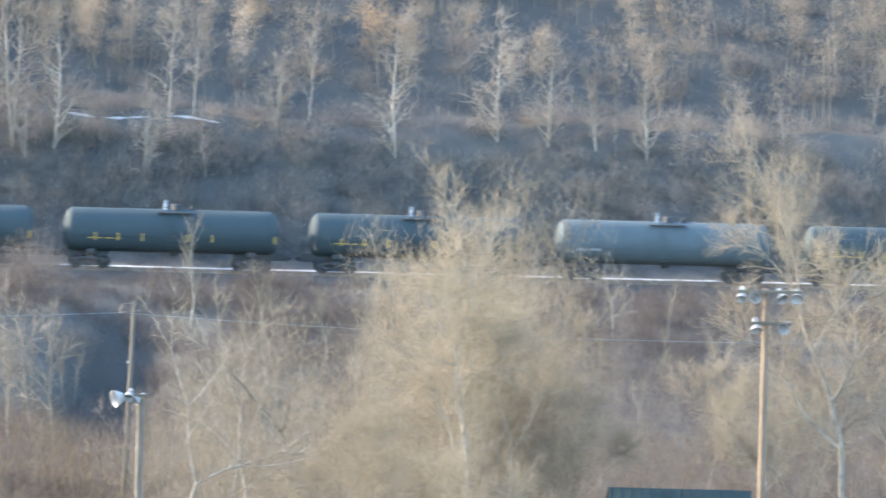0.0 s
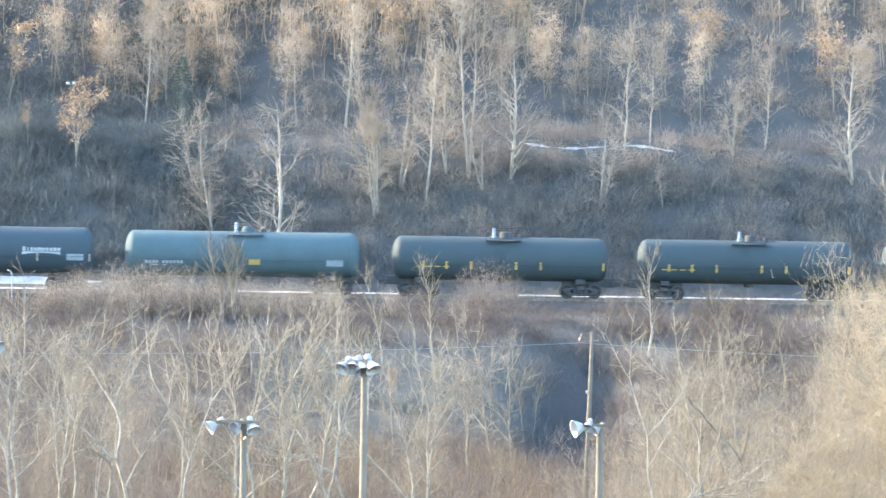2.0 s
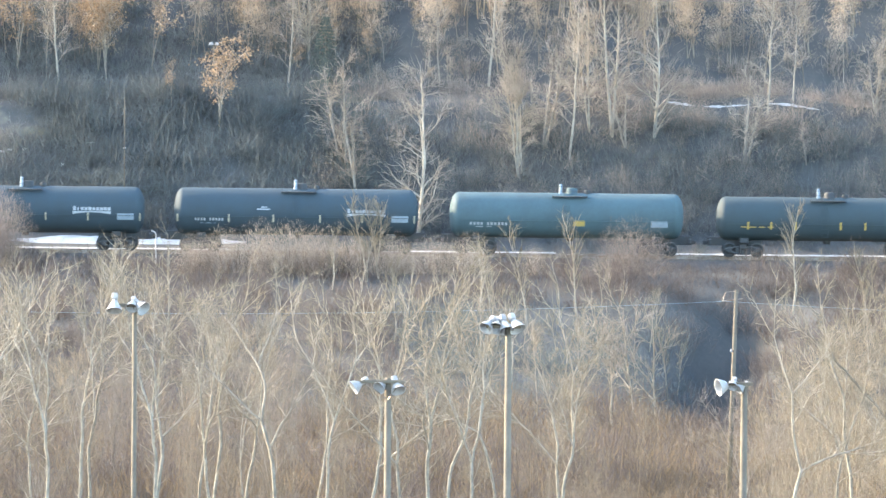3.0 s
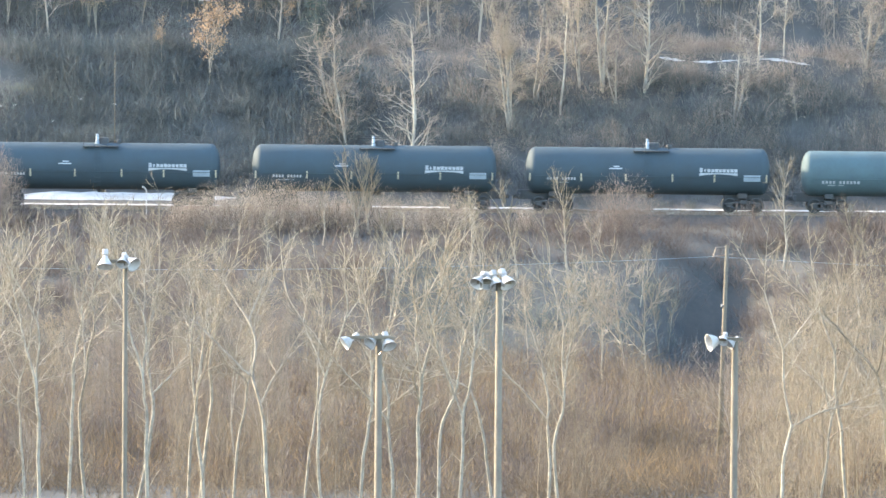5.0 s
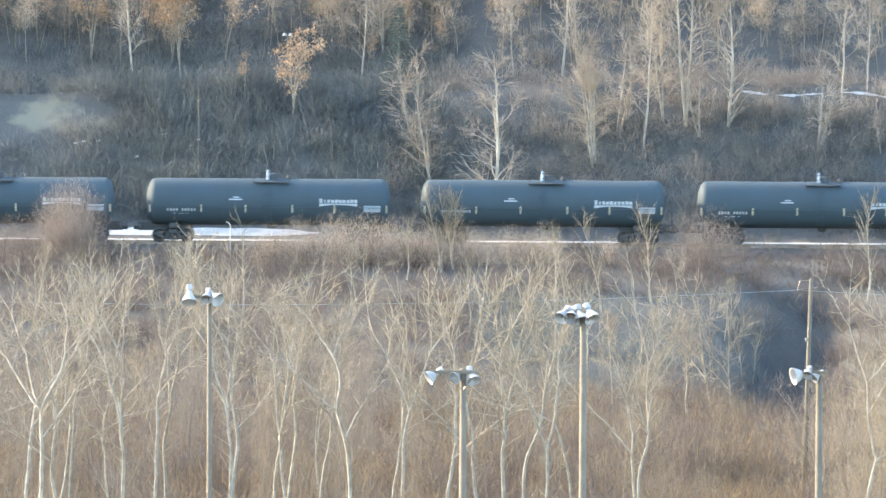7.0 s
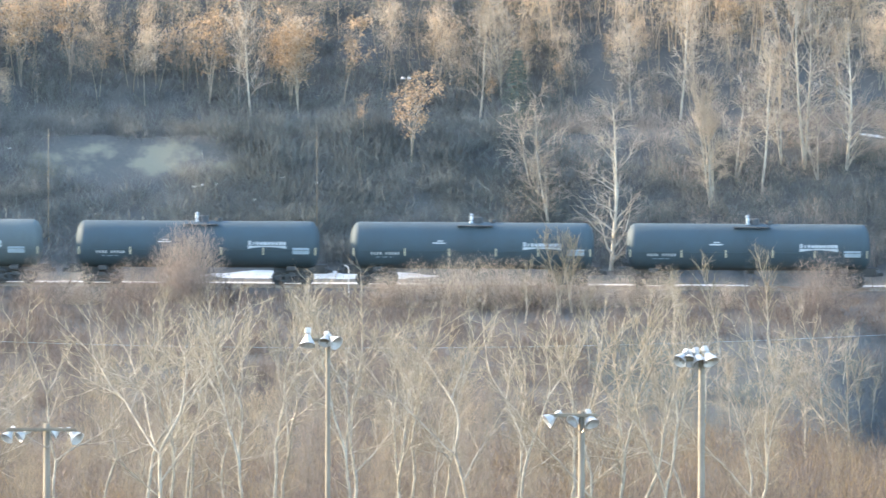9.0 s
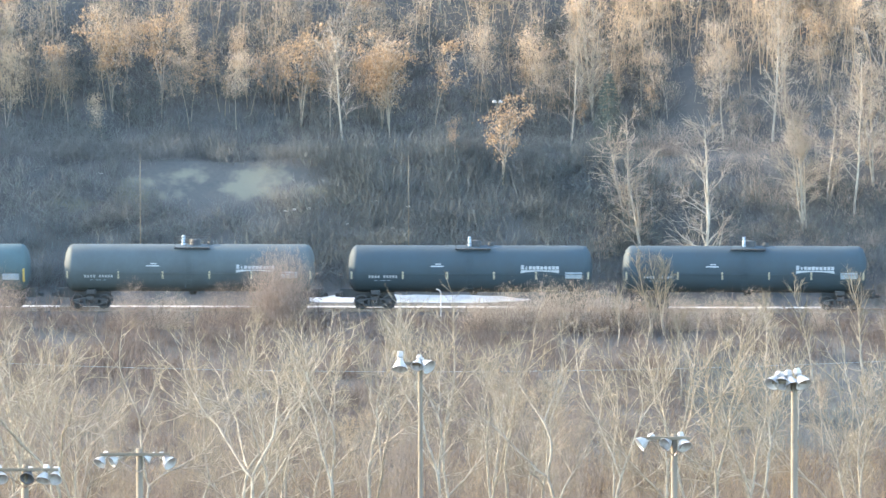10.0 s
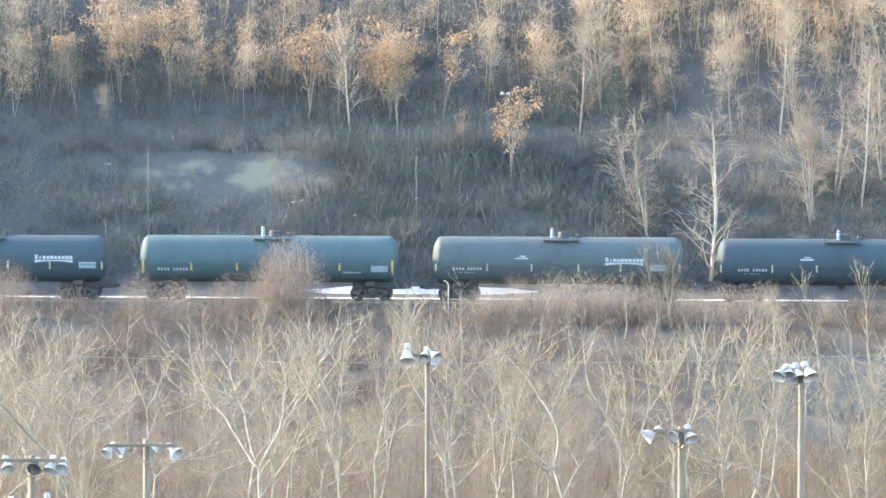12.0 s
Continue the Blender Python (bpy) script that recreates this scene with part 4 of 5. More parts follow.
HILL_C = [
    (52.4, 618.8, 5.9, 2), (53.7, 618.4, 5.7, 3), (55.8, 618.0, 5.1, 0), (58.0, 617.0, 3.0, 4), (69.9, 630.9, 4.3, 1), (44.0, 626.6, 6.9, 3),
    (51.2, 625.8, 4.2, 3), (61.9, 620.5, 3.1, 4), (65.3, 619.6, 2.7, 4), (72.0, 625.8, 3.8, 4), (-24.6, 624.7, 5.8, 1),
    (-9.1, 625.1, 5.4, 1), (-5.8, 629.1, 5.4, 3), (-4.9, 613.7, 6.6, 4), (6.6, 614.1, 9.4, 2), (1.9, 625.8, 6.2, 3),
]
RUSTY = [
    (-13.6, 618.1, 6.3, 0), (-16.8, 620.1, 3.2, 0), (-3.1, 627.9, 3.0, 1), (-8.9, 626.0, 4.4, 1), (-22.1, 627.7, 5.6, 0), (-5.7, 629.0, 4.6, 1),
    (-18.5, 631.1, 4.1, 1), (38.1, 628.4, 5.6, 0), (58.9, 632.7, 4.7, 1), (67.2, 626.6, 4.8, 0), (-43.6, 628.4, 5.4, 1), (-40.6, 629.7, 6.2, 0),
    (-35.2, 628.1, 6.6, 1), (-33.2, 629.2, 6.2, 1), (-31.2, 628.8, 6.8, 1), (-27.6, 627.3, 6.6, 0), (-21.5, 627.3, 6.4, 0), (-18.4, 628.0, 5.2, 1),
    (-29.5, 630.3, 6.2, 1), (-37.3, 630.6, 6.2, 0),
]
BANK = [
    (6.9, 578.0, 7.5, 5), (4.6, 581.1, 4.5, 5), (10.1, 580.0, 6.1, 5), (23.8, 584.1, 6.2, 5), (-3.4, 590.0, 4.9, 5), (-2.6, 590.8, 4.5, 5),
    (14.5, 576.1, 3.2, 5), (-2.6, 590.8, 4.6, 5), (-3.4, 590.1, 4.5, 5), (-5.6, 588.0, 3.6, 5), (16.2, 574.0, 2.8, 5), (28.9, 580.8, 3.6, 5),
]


def foreground():
    rg = random.Random(5)
    for i, a in enumerate((-0.0751, -0.0696, -0.0646, -0.0606, -0.0530, -0.0486, -0.0443, -0.0394, -0.0352, -0.0245, -0.0234, -0.0193, -0.0154, -0.0117, -0.0070,
                           0.0, 0.0053, 0.0139, 0.0170, 0.0400, 0.0541, -0.0800, -0.0850, -0.0374, -0.0463, -0.0212, -0.0725, -0.0572, -0.0508, -0.0420, -0.0318, -0.0276, -0.0095, -0.0030, 0.0028, 0.0098, -0.0668, 0.0440, 0.0490)):
        y = rg.uniform(400, 448)
        h = 45 + y * (-0.0614 + (rg.uniform(-0.0022, 0.0004) if a < -0.03 else rg.uniform(-0.0038, -0.0012)) - (0.002 if a > 0.012 else 0))
        stately.put(i, a * y, y, h / 18, rg.uniform(0, 360))
    n = 0
    while n < 22:
        y = rg.uniform(462, 552)
        a = rg.uniform(-0.089, 0.060)
        if 0.023 < a < 0.038 and y > 420:
            continue
        crown = rg.uniform(-0.0125, -0.0055) - (0.003 if a > 0.012 else 0)
        h = 45 + y * (-0.0614 + crown)
        poplars.put(rg.randrange(6), a * y, y, h * 1.05 / 16, rg.uniform(0, 360))
        n += 1
    for a, y, h, k in ((0.036, 470, 12.3, 4), (0.044, 455, 13, 1), (0.052, 440, 14.5, 3), (0.047, 480, 12, 0), (0.058, 470, 13, 4), (0.040, 430, 14, 2), (0.0385, 500, 11.5, 1), (0.055, 505, 11.5, 3)):
        poplars.put(k, a * y, y, h / 16, a * 9000)
    for a, y, h, k in ((0.0262, 548, 9.6, 0), (0.0238, 550, 9.0, 0), (0.0214, 546, 7.8, 1), (0.0130, 556, 6.2, 2), (0.0060, 552, 6.6, 1)):
        bankside.put(k, a * y, y, h / 8, a * 7000)
    for a, y, h, k, turn in ((0.0716, 430, 25.0, 0, 130), (0.0695, 436, 21.0, 2, 200), (0.0748, 440, 21.0, 2, 110), (0.058, 425, 15.0, 1, 0), (0.083, 455, 17.0, 1, 200),
                             (0.114, 440, 24.0, 0, 170), (0.119, 450, 21.0, 2, 300), (0.098, 500, 13.5, 1, 300), (0.105, 470, 15.5, 1, 80), (0.0735, 415, 16.0, 1, 250), (0.0675, 442, 16.5, 1, 60), (0.0738, 446, 20.0, 1, 150), (0.0790, 448, 17.5, 1, 330), (0.109, 446, 19.0, 1, 90)):
        cottonwoods.put(k, a * y, y, h / (22, 18, 22)[k], turn)


foreground()
BIRCH_HEIGHT = (8.0, 7.0, 9.0, 6.0, 5.5, 6.0)


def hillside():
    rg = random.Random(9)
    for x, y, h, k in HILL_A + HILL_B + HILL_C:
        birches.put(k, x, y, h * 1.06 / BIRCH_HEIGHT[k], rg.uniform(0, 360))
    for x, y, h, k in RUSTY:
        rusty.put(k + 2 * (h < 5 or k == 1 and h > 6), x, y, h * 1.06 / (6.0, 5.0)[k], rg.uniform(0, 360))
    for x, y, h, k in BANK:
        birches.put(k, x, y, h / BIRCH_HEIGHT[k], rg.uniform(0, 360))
    for i in range(44):
        y = rg.uniform(552, 584)
        x = rg.uniform(-0.088, 0.10) * y
        k = rg.choice((1, 2, 3, 5))
        (birches.put if k == 5 else bankside.put)(k, x, y, rg.uniform(2.8, 5.2) / (6.0 if k == 5 else 8.0), rg.uniform(0, 360))
    for i in range(44):
        y = rg.uniform(626, 660)
        x = rg.uniform(-0.088, 0.126) * y
        (birches if i % 3 == 0 else soft).put(rg.choice((1, 2, 3, 3, 4)), x, y, rg.uniform(0.6, 1.05), rg.uniform(0, 360))
    for i in range(60):
        y = rg.uniform(625, 660)
        x = rg.uniform(0.0, 0.126) * y
        soft.put(rg.choice((0, 1, 2, 3, 4 if x < 20 else 1)), x, y, rg.uniform(0.7, 1.15), rg.uniform(0, 360))
    for i in range(54):
        y = rg.uniform(626, 658)
        x = rg.uniform(-0.08, -0.004) * y
        soft.put(i, x, y, rg.uniform(0.75, 1.2), rg.uniform(0, 360))
    for i in range(76):
        y = rg.uniform(628, 662)
        x = (rg.uniform(-0.088, 0.0) if i % 4 else rg.uniform(0.0, 0.126)) * y
        rusty.put(i, x, y, rg.uniform(0.7, 1.15), rg.uniform(0, 360))


hillside()

HOLLOW = lambda q: q[0] > -1.5 and q[1] < 582 and q[0] < 0.036 * q[1]  # the hollow below the bank, its shade put into the brush colour
BANK_SHRUBS, BANK_BRUSH = spots(1, 530, -48, 72, 560, 592.5, 0.5, 1.1), spots(6, 950, -48, 70, 560, 594.0, 1.2, 2.0)
thicket("slope_shrubs", "dense grey-brown bare shrubs on the bank below the track", "shrub", [q for q in BANK_SHRUBS if not HOLLOW(q)], CLOUDS, seed=2)
thicket("hollow_brush", "low brush in the hollow below the bank, darkened as shade", "brush_shaded", [q for q in BANK_BRUSH if HOLLOW(q)], LOW_CLOUDS, seed=26)
thicket("slope_brush", "dense grey-brown low brush on the bank below the track", "shrub", [q for q in BANK_BRUSH if not HOLLOW(q)] + spots(16, 300, -55, 80, 593.5, 596.9, 0.5, 0.8), LOW_CLOUDS, seed=6)
thicket("field_brush", "grey-brown tangled undergrowth among the valley trees", "shrub", [q for q in spots(21, 260, -46, 68, 490, 553, 1.0, 1.9) if not 0.0 < q[0] / q[1] < 0.02 or q[1] < 530], CLOUDS, seed=21)
thicket("field_shrubs", "tan leafless undergrowth among the valley trees", "shrub_tan", spots(2, 290, -46, 70, 462, 550, 0.8, 1.7), CLOUDS, seed=3)
thicket("field_cover", "ochre low shrubs covering the valley floor", "shrub_ochre", spots(23, 520, -42, 66, 478, 556, 1.4, 2.6), LOW_CLOUDS, seed=23)
thicket("field_litter", "dark brown low brush covering the valley floor", "shrub", spots(24, 700, -44, 68, 478, 562, 1.3, 2.5), LOW_CLOUDS, seed=24)
thicket("field_edge", "tan low shrubs at the near edge of the valley wood", "shrub_tan", spots(25, 260, -38, 58, 472, 512, 1.4, 2.5), LOW_CLOUDS, seed=25)
thicket("field_grass", "tan tall dry grass among the valley trees", "shrub_tan", spots(22, 360, -52, 74, 478, 553, 0.9, 1.7), GRASS, seed=22)
EDGE = lambda a: float(np.interp(a, [0.038, 0.0457, 0.055], [11.0, 13.2, 14.2])) / 12
thicket("tall_saplings", "tall fine tan saplings massed among the valley trees", "sapling_gold", [(a * y, y, s * EDGE(a)) for a, y, s in spots(43, 98, 0.0385, 0.083, 430, 490, 0.75, 1.0)], TALL_SAPLINGS, seed=43)
CROWD = lambda a: 1.72 - 0.6 * ((a - 0.0722) / 0.0055) ** 2
thicket("cottonwood_saplings", "tall fine tan saplings crowded round the great cottonwoods", "sapling_gold", [(a * y, y, s * CROWD(a)) for a, y, s in spots(47, 24, 0.0662, 0.0782, 440, 462, 0.75, 1.0)], TALL_SAPLINGS, seed=47)
thicket("thin_saplings", "thin tan saplings under the valley poplars", "sapling_tan", [(a * y, y, s) for a, y, s in spots(44, 108, -0.082, 0.024, 455, 530, 0.5, 0.82)], TALL_SAPLINGS, seed=44)
thicket("grey_saplings", "thin grey saplings behind the valley poplars", "twig_grey", [(a * y, y, s) for a, y, s in spots(45, 64, -0.082, -0.004, 490, 556, 0.5, 0.74) + spots(46, 34, 0.084, 0.12, 470, 530, 0.6, 0.95)], TALL_SAPLINGS, seed=45)
SANDY = lambda x, y: ((x + 33.5) / 7.0) ** 2 + ((y - 619.2) / 2.0) ** 2 < 1 + 0.6 * math.sin(x * 1.9 + y)  # thin growth on the bare bank
HILL_BRUSH = [q for q in spots(3, 1200, -53, -3, 609, 640, 0.9, 1.9) + spots(13, 260, -28, -4, 609, 622, 0.9, 1.7) if not SANDY(q[0], q[1])]
# part of the lower hillside whose shade is given by darker brush
IN_SHADE = lambda q: q[1] < 622 + 1.5 * math.sin(q[0] * 0.5) and q[0] > -27 or q[1] < 614
thicket("hill_brush", "dull bare brush on the hillside", "brush_dark", [q for q in HILL_BRUSH if not IN_SHADE(q)], LOW_CLOUDS, seed=4)
thicket("shade_brush", "brush on the lower hillside, coloured dark for the shade", "brush_shaded", [q for q in HILL_BRUSH if IN_SHADE(q)], LOW_CLOUDS, seed=14)
thicket("path_brush", "grey-tan bare brush round the hillside path", "brush_hill", spots(33, 780, -5, 80, 615, 646, 0.7, 1.5), LOW_CLOUDS, seed=33)
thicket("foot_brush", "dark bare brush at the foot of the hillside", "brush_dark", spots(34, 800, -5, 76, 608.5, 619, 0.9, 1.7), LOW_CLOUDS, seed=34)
# strip of brush behind the track, dark in place of the shade there
thicket("track_brush", "low brush behind the track, darkened as shade", "brush_shaded", [q for q in spots(17, 520, -50, 74, 605.4, 610, 0.4, 0.75) if not (-28.5 < q[0] < -11 and q[1] < 608.6)], LOW_CLOUDS, seed=17)
thicket("hill_shrubs", "pale tangled shrubs between the hillside birches", "brush_hill", spots(28, 230, -8, 78, 611, 624, 0.4, 1.0) + spots(48, 110, -2, 76, 609.5, 614, 0.35, 0.75), CLOUDS, seed=28)
thicket("hill_woods", "pale bare young wood on the upper hillside", "twig_hill", spots(9, 340, -54, -4, 628, 664, 0.6, 1.25) + spots(29, 490, -4, 88, 625, 664, 0.6, 1.3), SAPLINGS, seed=9)
thicket("rusty_woods", "pale rusty young wood on the upper hillside", "twig_rust", spots(19, 215, -9, 18, 632, 658, 0.8, 1.5) + spots(20, 120, -50, -10, 636, 660, 0.7, 1.2), SAPLINGS, seed=19)
spruce(-6.5, 623.5, 6.0)

# round bushes beside the track
BUSHES = [cloud_shape(70 + k, n=6500, height=3.0, width=2.0, hair=0.0064, hair_len=0.22, stems=50) for k in range(4)]


def bush(k, x, y, h, mat, label):
    v, f = BUSHES[k % 4]
    wide = 0.72 if h > 4.5 else 0.85 + 0.4 * math.cos(k * 2.3) ** 2
    ob = mesh_object("bush", (v * (h / 2.9) * np.array([wide, 0.8, 1])).tolist(), f, M[mat])
    tagged(ob, label, "bush", "bushes beside the track")
    ob.matrix_basis = pose(x, y, float(land(x, y)), 0, 0, 25 * math.sin(k * 1.7))


LOW, TALL_BUSH = "low spreading pale bush beside the track", "tall rounded rosy-brown bush beside the track"
for k, (x, y, h, mat, label) in enumerate([(13.7, 592.5, 3.7, "bush_rosy", "rounded tan bush beside the track"), (-27.5, 593, 5.5, "bush_rosy", TALL_BUSH), (-27.1, 594.2, 5.2, "bush_rosy", TALL_BUSH), (-28.3, 594.0, 4.7, "bush_rosy", TALL_BUSH), (-31.0, 593, 2.9, "bush_rosy", TALL_BUSH), (-45.5, 592.5, 3.8, "bush_rosy", TALL_BUSH),
        (-37, 592.2, 3.2, "bush_rosy", TALL_BUSH), (-34.5, 592.2, 2.6, "bush_tan", LOW), (-14.5, 592.3, 2.5, "bush_tan", LOW), (-12.6, 592.0, 3.1, "bush_tan", LOW), (-10.4, 592.2, 3.4, "bush_tan", LOW), (-8.4, 592.4, 3.3, "bush_tan", LOW),
        (-6.3, 592.0, 3.1, "bush_tan", LOW), (-4.2, 592.2, 2.8, "bush_tan", LOW), (-1.6, 591.9, 2.7, "bush_tan", LOW), (0.8, 592.2, 2.5, "bush_tan", LOW), (3.2, 592.0, 2.7, "bush_tan", LOW), (7.4, 592.0, 2.0, "bush_tan", LOW)]):
    bush(k, x, y, h, mat, label)


# ---- snow and bare earth ----
def patch(name, label, category, mat, x0, x1, line, width, lift=0.06, seed=1, ragged=0.35, step=0.35, across=5):
    """A lumpy sheet draped on the land along a line y(x), with ragged edges."""
    rg = random.Random(seed)
    n = max(3, int((x1 - x0) / step))
    v, f, keep = [], [], []
    for i in range(n + 1):
        x = x0 + (x1 - x0) * i / n
        ends = min(1.0, 4 * min(i, n - i) / n + 0.1)
        w = width * ends * (1 - ragged * rg.random())
        c = line(x) + rg.uniform(-0.08, 0.08) * width
        for j in range(across):
            q = j / (across - 1) * 2 - 1
            yy = c + q * w / 2
            v.append((x, yy, float(land(x, yy)) + lift * (1 - q * q * 0.9) + 0.015 * rg.random()))
    for i in range(n):
        for j in range(across - 1):
            a = i * across + j
            f.append((a, a + across, a + across + 1, a + 1))
    return tagged(mesh_object(name, v, f, M[mat], smooth=True), label, category, kind="stuff")


for k, (x0, x1) in enumerate([(16.6, 18.6), (18.9, 22.3), (23.4, 27.0)]):
    patch("snow_strip", "thin strip of old snow along the hillside path", "snow", "snow", x0, x1, lambda x: 620.5 + 0.12 * math.sin(x * 0.6), 0.3, seed=40 + k, lift=0.03, ragged=0.75, step=0.18)
for k, (x0, x1) in enumerate([(-47, -42.5), (-41, -29.5), (-28.8, -12.5), (-2.5, 9), (16, 38), (39, 60), (61, 71)]):
    patch("snow_strip", "narrow strip of old snow behind the track", "snow", "snow", x0, x1, lambda x: 604.4, 1.3, seed=50 + k, ragged=0.75, lift=0.11)
patch("snow_bank", "melting snow bank behind the track", "snow", "snow", -27.5, -11.5, lambda x: 607.4, 1.7, seed=4, lift=0.04, ragged=0.12, across=3, step=0.9)
for k, (x, y, w) in enumerate([(22.7, 635.2, 0.9), (-28.1, 616.6, 0.4), (-27.6, 616.7, 0.3), (-26.6, 616.8, 0.3), (-22.2, 617.0, 0.45), (-40.9, 620.0, 0.5), (-24.0, 615.4, 0.3), (-19.9, 616.2, 0.25)]):
    patch("snow_patch", "small patch of old snow on the hillside", "snow", "snow", x - w / 2, x + w / 2, lambda q, y=y: y, 0.28, seed=20 + k, step=0.06, ragged=0.8, lift=0.03)


# ---- poles ----
TILT = random.Random(77)


def flood_head(parent, x, z, way, size=1.0, dark=False):
    """A bell-shaped floodlight with its ballast box, opening along way."""
    d = (Vector(way) + Vector((TILT.uniform(-0.35, 0.35), TILT.uniform(-0.35, 0.1), TILT.uniform(0.0, 0.5)))).normalized()
    m = Matrix.Translation((x, -0.12, z)) @ d.to_track_quat("Z", "Y").to_matrix().to_4x4() @ Matrix.Scale(size, 4)
    bm = bmesh.new()
    lathe(bm, [(0, -0.22), (0.10, -0.22), (0.12, -0.12), (0.17, -0.06), (0.26, 0.10), (0.315, 0.24), (0.33, 0.25), (0.30, 0.24), (0.24, 0.10), (0.10, -0.04), (0, -0.05)], 18, m)
    head = part("floodlight", bm, P["lamp_dark"] if dark else P["lamp_white"], parent, "bell-shaped white floodlight" if not dark else "dark floodlight", True)
    bm = bmesh.new()
    box(bm, -0.12, -0.11, -0.50, 0.12, 0.11, -0.24, 0.03, m)
    part("ballast_box", bm, P["lamp_white"], head, "white ballast box")


def flood_pole(x, y, top, tiers, wood, label, lean=0.0, thick=1.0):
    base = float(land(x, y))
    ob = empty("floodlight_pole", label, "floodlight pole", "floodlight poles round the field")
    h = top - base
    bm = bmesh.new()
    rod(bm, (0, 0, -0.5), (lean, 0, h), 0.18 * thick, 0.115 * thick, 14)
    part("pole", bm, P[wood], ob, smooth=True)
    for dz, x0, x1, heads in tiers:
        z = h + dz
        bm = bmesh.new()
        box(bm, lean + x0, -0.20, z - 0.06, lean + x1, -0.10, z + 0.06, 0.01)
        part("crossarm", bm, P["timber"], ob, "grey timber crossarm")
        if x1 - x0 > 1.6:
            for s in (x0 * 0.7, x1 * 0.7):
                bm = bmesh.new()
                rod(bm, (lean, -0.16, z - 0.65), (lean + s, -0.16, z - 0.05), 0.02, sides=6)
                part("brace", bm, P["steel"], ob)
        for hx, hz, way, size, dark in heads:
            flood_head(ob, lean + hx, z + hz, way, size * 0.9, dark)
    ob.matrix_basis = pose(x, y, base, 0, 0, 0)


DL, DR, DF = (-0.65, -0.40, -0.70), (0.5, -0.35, -0.75), (-0.1, -0.55, -0.8)
flood_pole(3.22, 330, 21.75, [(0.05, -0.8, 0.45, [(-0.72, 0.06, DL, 0.95, False), (-0.42, 0.05, (-0.35, -0.5, -0.8), 0.95, False), (-0.12, 0.03, (0.2, -0.4, -0.8), 1.0, False), (0.25, 0.08, (0.15, -0.2, -0.9), 1.05, False)])],
           "timber", "weathered timber pole with a cluster of white floodlights")
flood_pole(-1.1, 330, 19.9, [(-0.12, -1.15, 0.6, [(-1.08, -0.12, DL, 0.95, False), (-0.22, -0.16, DL, 0.85, False), (0.32, -0.16, DR, 0.95, False)])],
           "timber", "weathered timber pole with a long crossarm of white floodlights")
flood_pole(-10.24, 330, 22.45, [(0.02, -0.75, 0.25, [(-0.72, 0.0, (-0.2, -0.3, -0.9), 1.0, False), (-0.08, 0.02, (0.05, -0.5, -0.85), 0.8, False), (0.2, -0.02, DR, 0.95, False)])],
           "timber", "slim weathered timber pole with white floodlights", thick=0.7)
flood_pole(11.73, 330, 19.85, [(-0.05, -0.85, 0.3, [(-0.72, -0.08, DL, 1.1, False), (-0.40, 0.0, (-0.3, -0.4, -0.8), 0.7, False), (-0.1, -0.12, DL, 0.7, False)])],
           "timber", "weathered timber pole with white floodlights")
flood_pole(-20.38, 330, 19.4, [(-0.2, -1.45, 1.1, [(-1.35, -0.2, DL, 0.85, False), (-0.87, -0.2, DL, 0.75, False), (0.35, -0.12, DL, 0.6, False), (1.0, -0.22, (0.25, -0.5, -0.8), 0.95, False)])],
           "timber", "weathered timber pole with a long braced crossarm of floodlights")
flood_pole(-24.51, 330, 18.8, [(-0.15, -1.3, 1.2, [(-0.9, -0.2, DF, 0.95, False), (0.12, -0.2, DF, 0.9, True), (0.7, -0.22, DF, 0.95, False), (1.1, -0.22, DF, 0.95, False)]), (-1.6, -0.9, 0.9, [(-0.7, -0.1, DF, 0.9, False), (0.6, -0.1, DF, 0.9, False)])],
           "timber", "weathered timber pole with two tiers of floodlights")
flood_pole(34.36, 330, 24.15, [(-0.1, -1.1, 1.25, [(-0.9, -0.15, DF, 0.8, False), (-0.38, -0.15, DF, 0.8, False), (0.55, -0.15, DF, 0.8, False), (1.1, -0.15, DF, 0.8, False)]), (-1.25, -0.55, 0.95, [(-0.35, -0.12, DF, 0.8, False), (0.72, -0.12, DF, 0.8, False)])],
           "timber_warm", "warm brown timber pole with two tiers of floodlights", lean=-0.1)


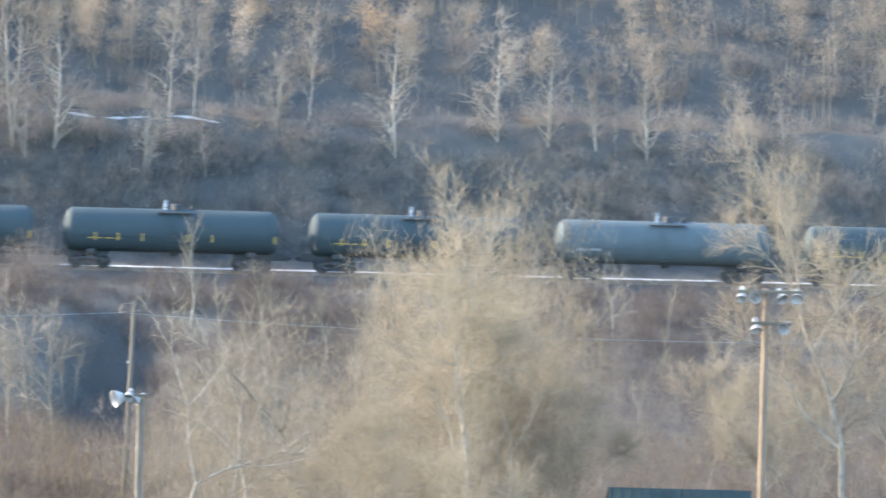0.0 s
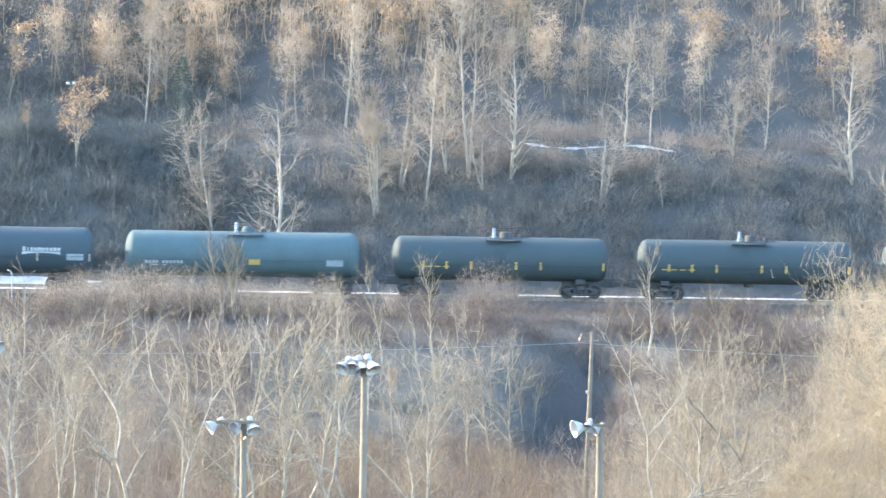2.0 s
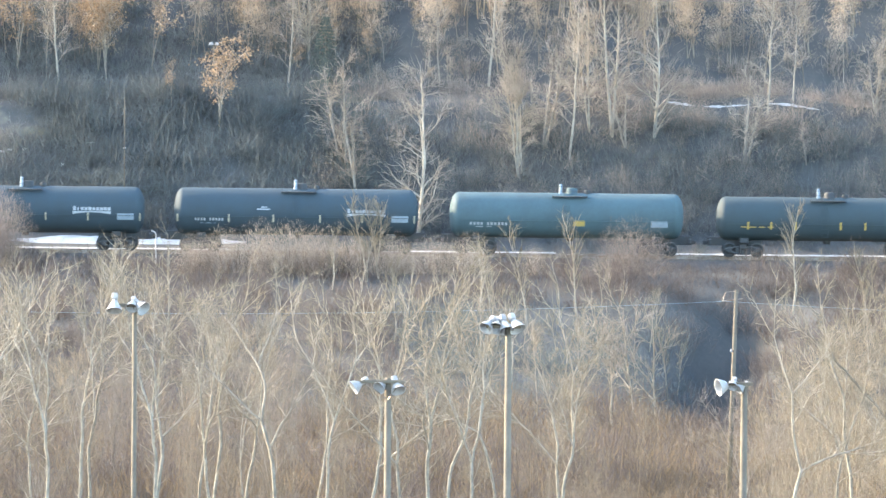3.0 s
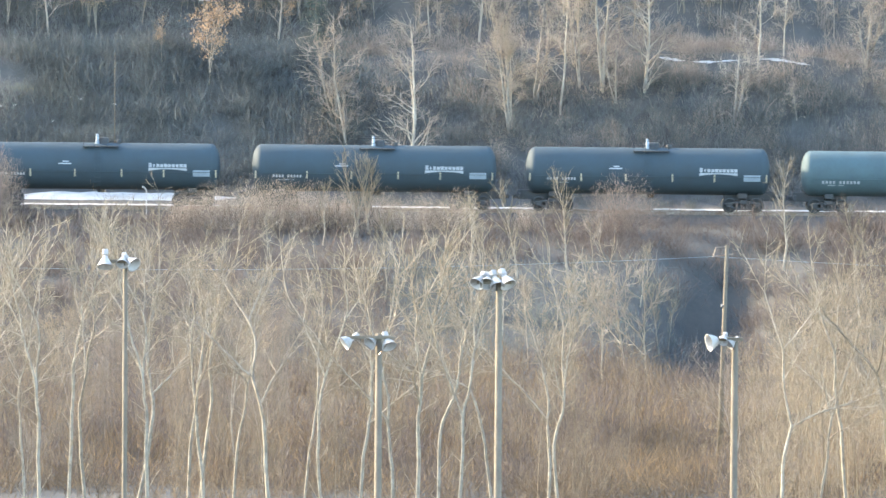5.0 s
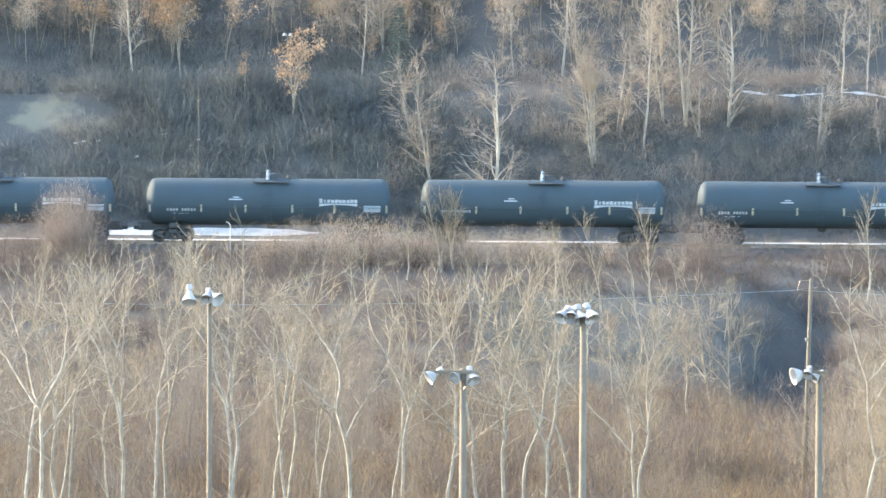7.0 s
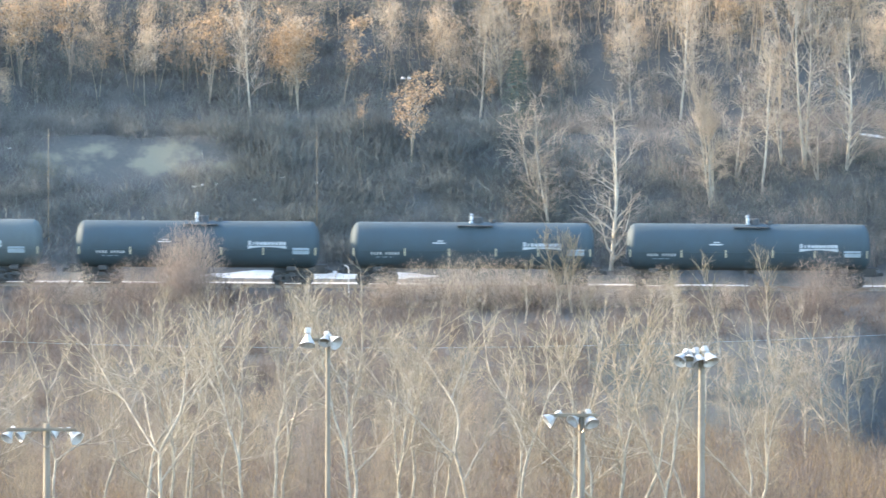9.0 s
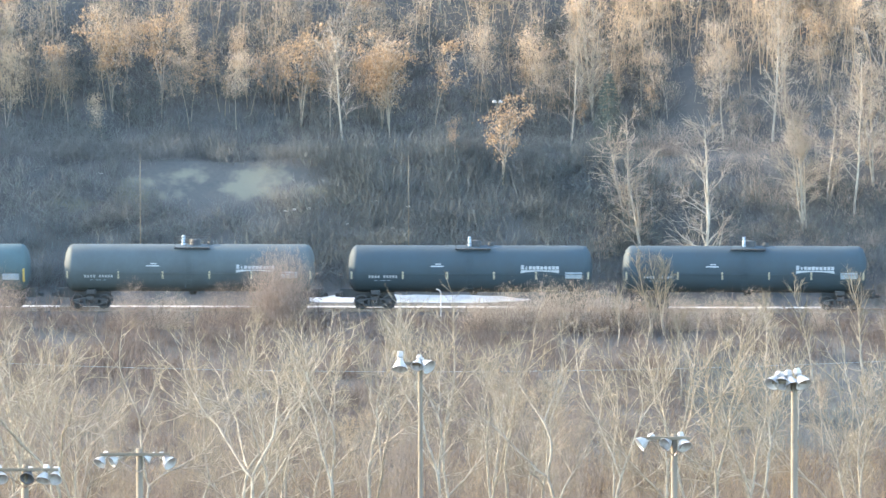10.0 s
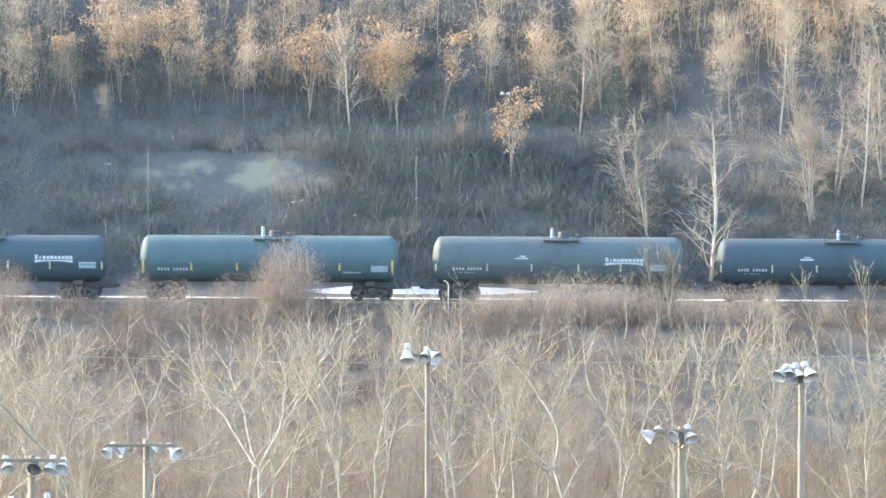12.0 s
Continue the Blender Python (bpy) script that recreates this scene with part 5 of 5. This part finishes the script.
def utility_line():
    tops = []
    for x, lean in ((-46.0, 0.0), (17.23, 0.35), (80.0, 0.0)):
        y = 498.0
        base = float(land(x - lean, y))
        ob = empty("utility_pole", "slim weathered timber utility pole carrying a wire", "utility pole", "utility poles of the valley line")
        bm = bmesh.new()
        rod(bm, (-lean, 0, -0.5), (0, 0, 12.07 - base), 0.16, 0.10, 12)
        part("pole", bm, P["timber"], ob, smooth=True)
        bm = bmesh.new()
        rod(bm, (-0.75, 0, 11.45 - base), (0.35, 0, 11.6 - base), 0.035, sides=6)
        rod(bm, (-0.75, 0, 11.45 - base), (-0.6, 0, 11.95 - base), 0.02, sides=6)
        rod(bm, (-0.6, 0, 11.95 - base), (0, 0, 12.0 - base), 0.02, sides=6)
        part("bracket", bm, P["steel"], ob)
        bm = bmesh.new()
        lathe(bm, [(0, 0.16), (0.05, 0.15), (0.07, 0.05), (0.05, 0)], 8, Matrix.Translation((-0.25, -0.1, 8.7 - base)))
        part("insulator", bm, P["lamp_white"], ob, "pale insulator")
        ob.matrix_basis = pose(x, y, base)
        tops.append(Vector((x - 0.7, y, 11.45)))
    for a, b in zip(tops, tops[1:]):
        line = bpy.data.curves.new("overhead_wire", "CURVE")
        line.dimensions, line.bevel_depth, line.bevel_resolution = "3D", 0.010, 1
        run = line.splines.new("POLY")
        run.points.add(24)
        for k in range(25):
            run.points[k].co = (*(a.lerp(b, k / 24) + Vector((0, 0, -0.9 * 4 * (k / 24) * (1 - k / 24)))), 1)
        line.materials.append(P["panel"])
        ob = new("overhead_wire", line)
        tagged(ob, "overhead wire sagging between utility poles", "wire", "wires of the valley line")


utility_line()


def far_post(x, y, h, r, lamps):
    base = float(land(x, y))
    ob = empty("lamp_post" if lamps else "wire_post", "pale slim post on the hillside" + (" with two small white lamps" if lamps else " behind the track"), "post")
    bm = bmesh.new()
    rod(bm, (0, 0, -0.3), (0, 0, h), r, r * 0.8, 8)
    part("post", bm, P["timber"], ob, smooth=True)
    for s in (-1, 1) if lamps else ():
        bm = bmesh.new()
        lathe(bm, [(0, 0.1), (0.1, 0.08), (0.17, -0.08), (0, -0.1)], 10, Matrix.Translation((s * 0.2, -0.05, h - 0.02)))
        part("lamp", bm, P["lamp_white"], ob, "small white lamp", True)
    ob.matrix_basis = pose(x, y, base)


def marker(x, y, h):
    base = float(land(x, y))
    ob = empty("marker_post", "slim pale hooked marker post beside the track", "marker post")
    bm = bmesh.new()
    rod(bm, (0, 0, -0.3), (0, 0, h - 0.25), 0.035, sides=8)
    part("post", bm, P["lamp_white"], ob, smooth=True)
    bm = bmesh.new()
    for a, b in (((0, h - 0.26), (-0.05, h - 0.12)), ((-0.05, h - 0.12), (-0.16, h - 0.02)), ((-0.16, h - 0.02), (-0.3, h))):
        rod(bm, (a[0], 0, a[1]), (b[0], 0, b[1]), 0.045, sides=8)
    part("hook", bm, P["lamp_white"], ob, smooth=True)
    ob.matrix_basis = pose(x, y, base)


marker(-17.05, 593.0, 2.5)
far_post(-14.1, 625.5, 3.4, 0.07, True)
far_post(-37.6, 611.0, 7.6, 0.032, False)
far_post(-19.7, 611.0, 7.6, 0.028, False)


def shed():
    x, y, z = 41.0, 432.0, 8.12
    base = float(land(x, y))
    ob = empty("shed", "small building with a teal metal roof among the trees", "building")
    bm = bmesh.new()
    box(bm, -3.1, -3.5, -0.3, 3.1, 3.5, z - base - 0.9)
    part("wall", bm, P["wall"], ob)
    bm = bmesh.new()
    for s in (-1, 1):
        vs = [bm.verts.new(p) for p in ((-3.4, 0, z - base), (3.4, 0, z - base), (3.4, s * 4.0, z - base - 1.3), (-3.4, s * 4.0, z - base - 1.3))]
        lo = [bm.verts.new(v.co - Vector((0, 0, 0.12))) for v in vs]
        for q in ((vs[0], vs[1], vs[2], vs[3]), (lo[3], lo[2], lo[1], lo[0])):
            bm.faces.new(q)
        for i in range(4):
            j = (i + 1) % 4
            bm.faces.new((vs[i], lo[i], lo[j], vs[j]))
    roof = part("roof", bm, P["roof"], ob, "teal standing-seam metal roof")
    for s in (-1, 1):
        for k in range(15):
            xx = -3.3 + k * 6.6 / 14
            part("seam", rod(bmesh.new(), (xx, 0, z - base + 0.02), (xx, s * 4.0, z - base - 1.28), 0.03, sides=4), P["roof"], roof)
    ob.matrix_basis = pose(x, y, base, 0, 0, -3)


shed()


def motions():
    for car, centre in cars:
        rows = []
        for k in range(13):
            x = centre + SPEED * k
            rows.append((float(k), pose(x, RAIL_Y, rail_line(x), 0, math.degrees(-math.atan(GRADE)), 0)))
        walk(car, rows)
        for truck in car.children:
            for wheels in truck.children:
                if wheels.name.startswith("wheelset"):
                    x = wheels.location.x
                    turn = math.degrees(SPEED / 0.46) / FPS
                    walk(wheels, [(k / FPS, pose(x, 0, 0.46, 0, turn * k, 0)) for k in range(361)])


motions()
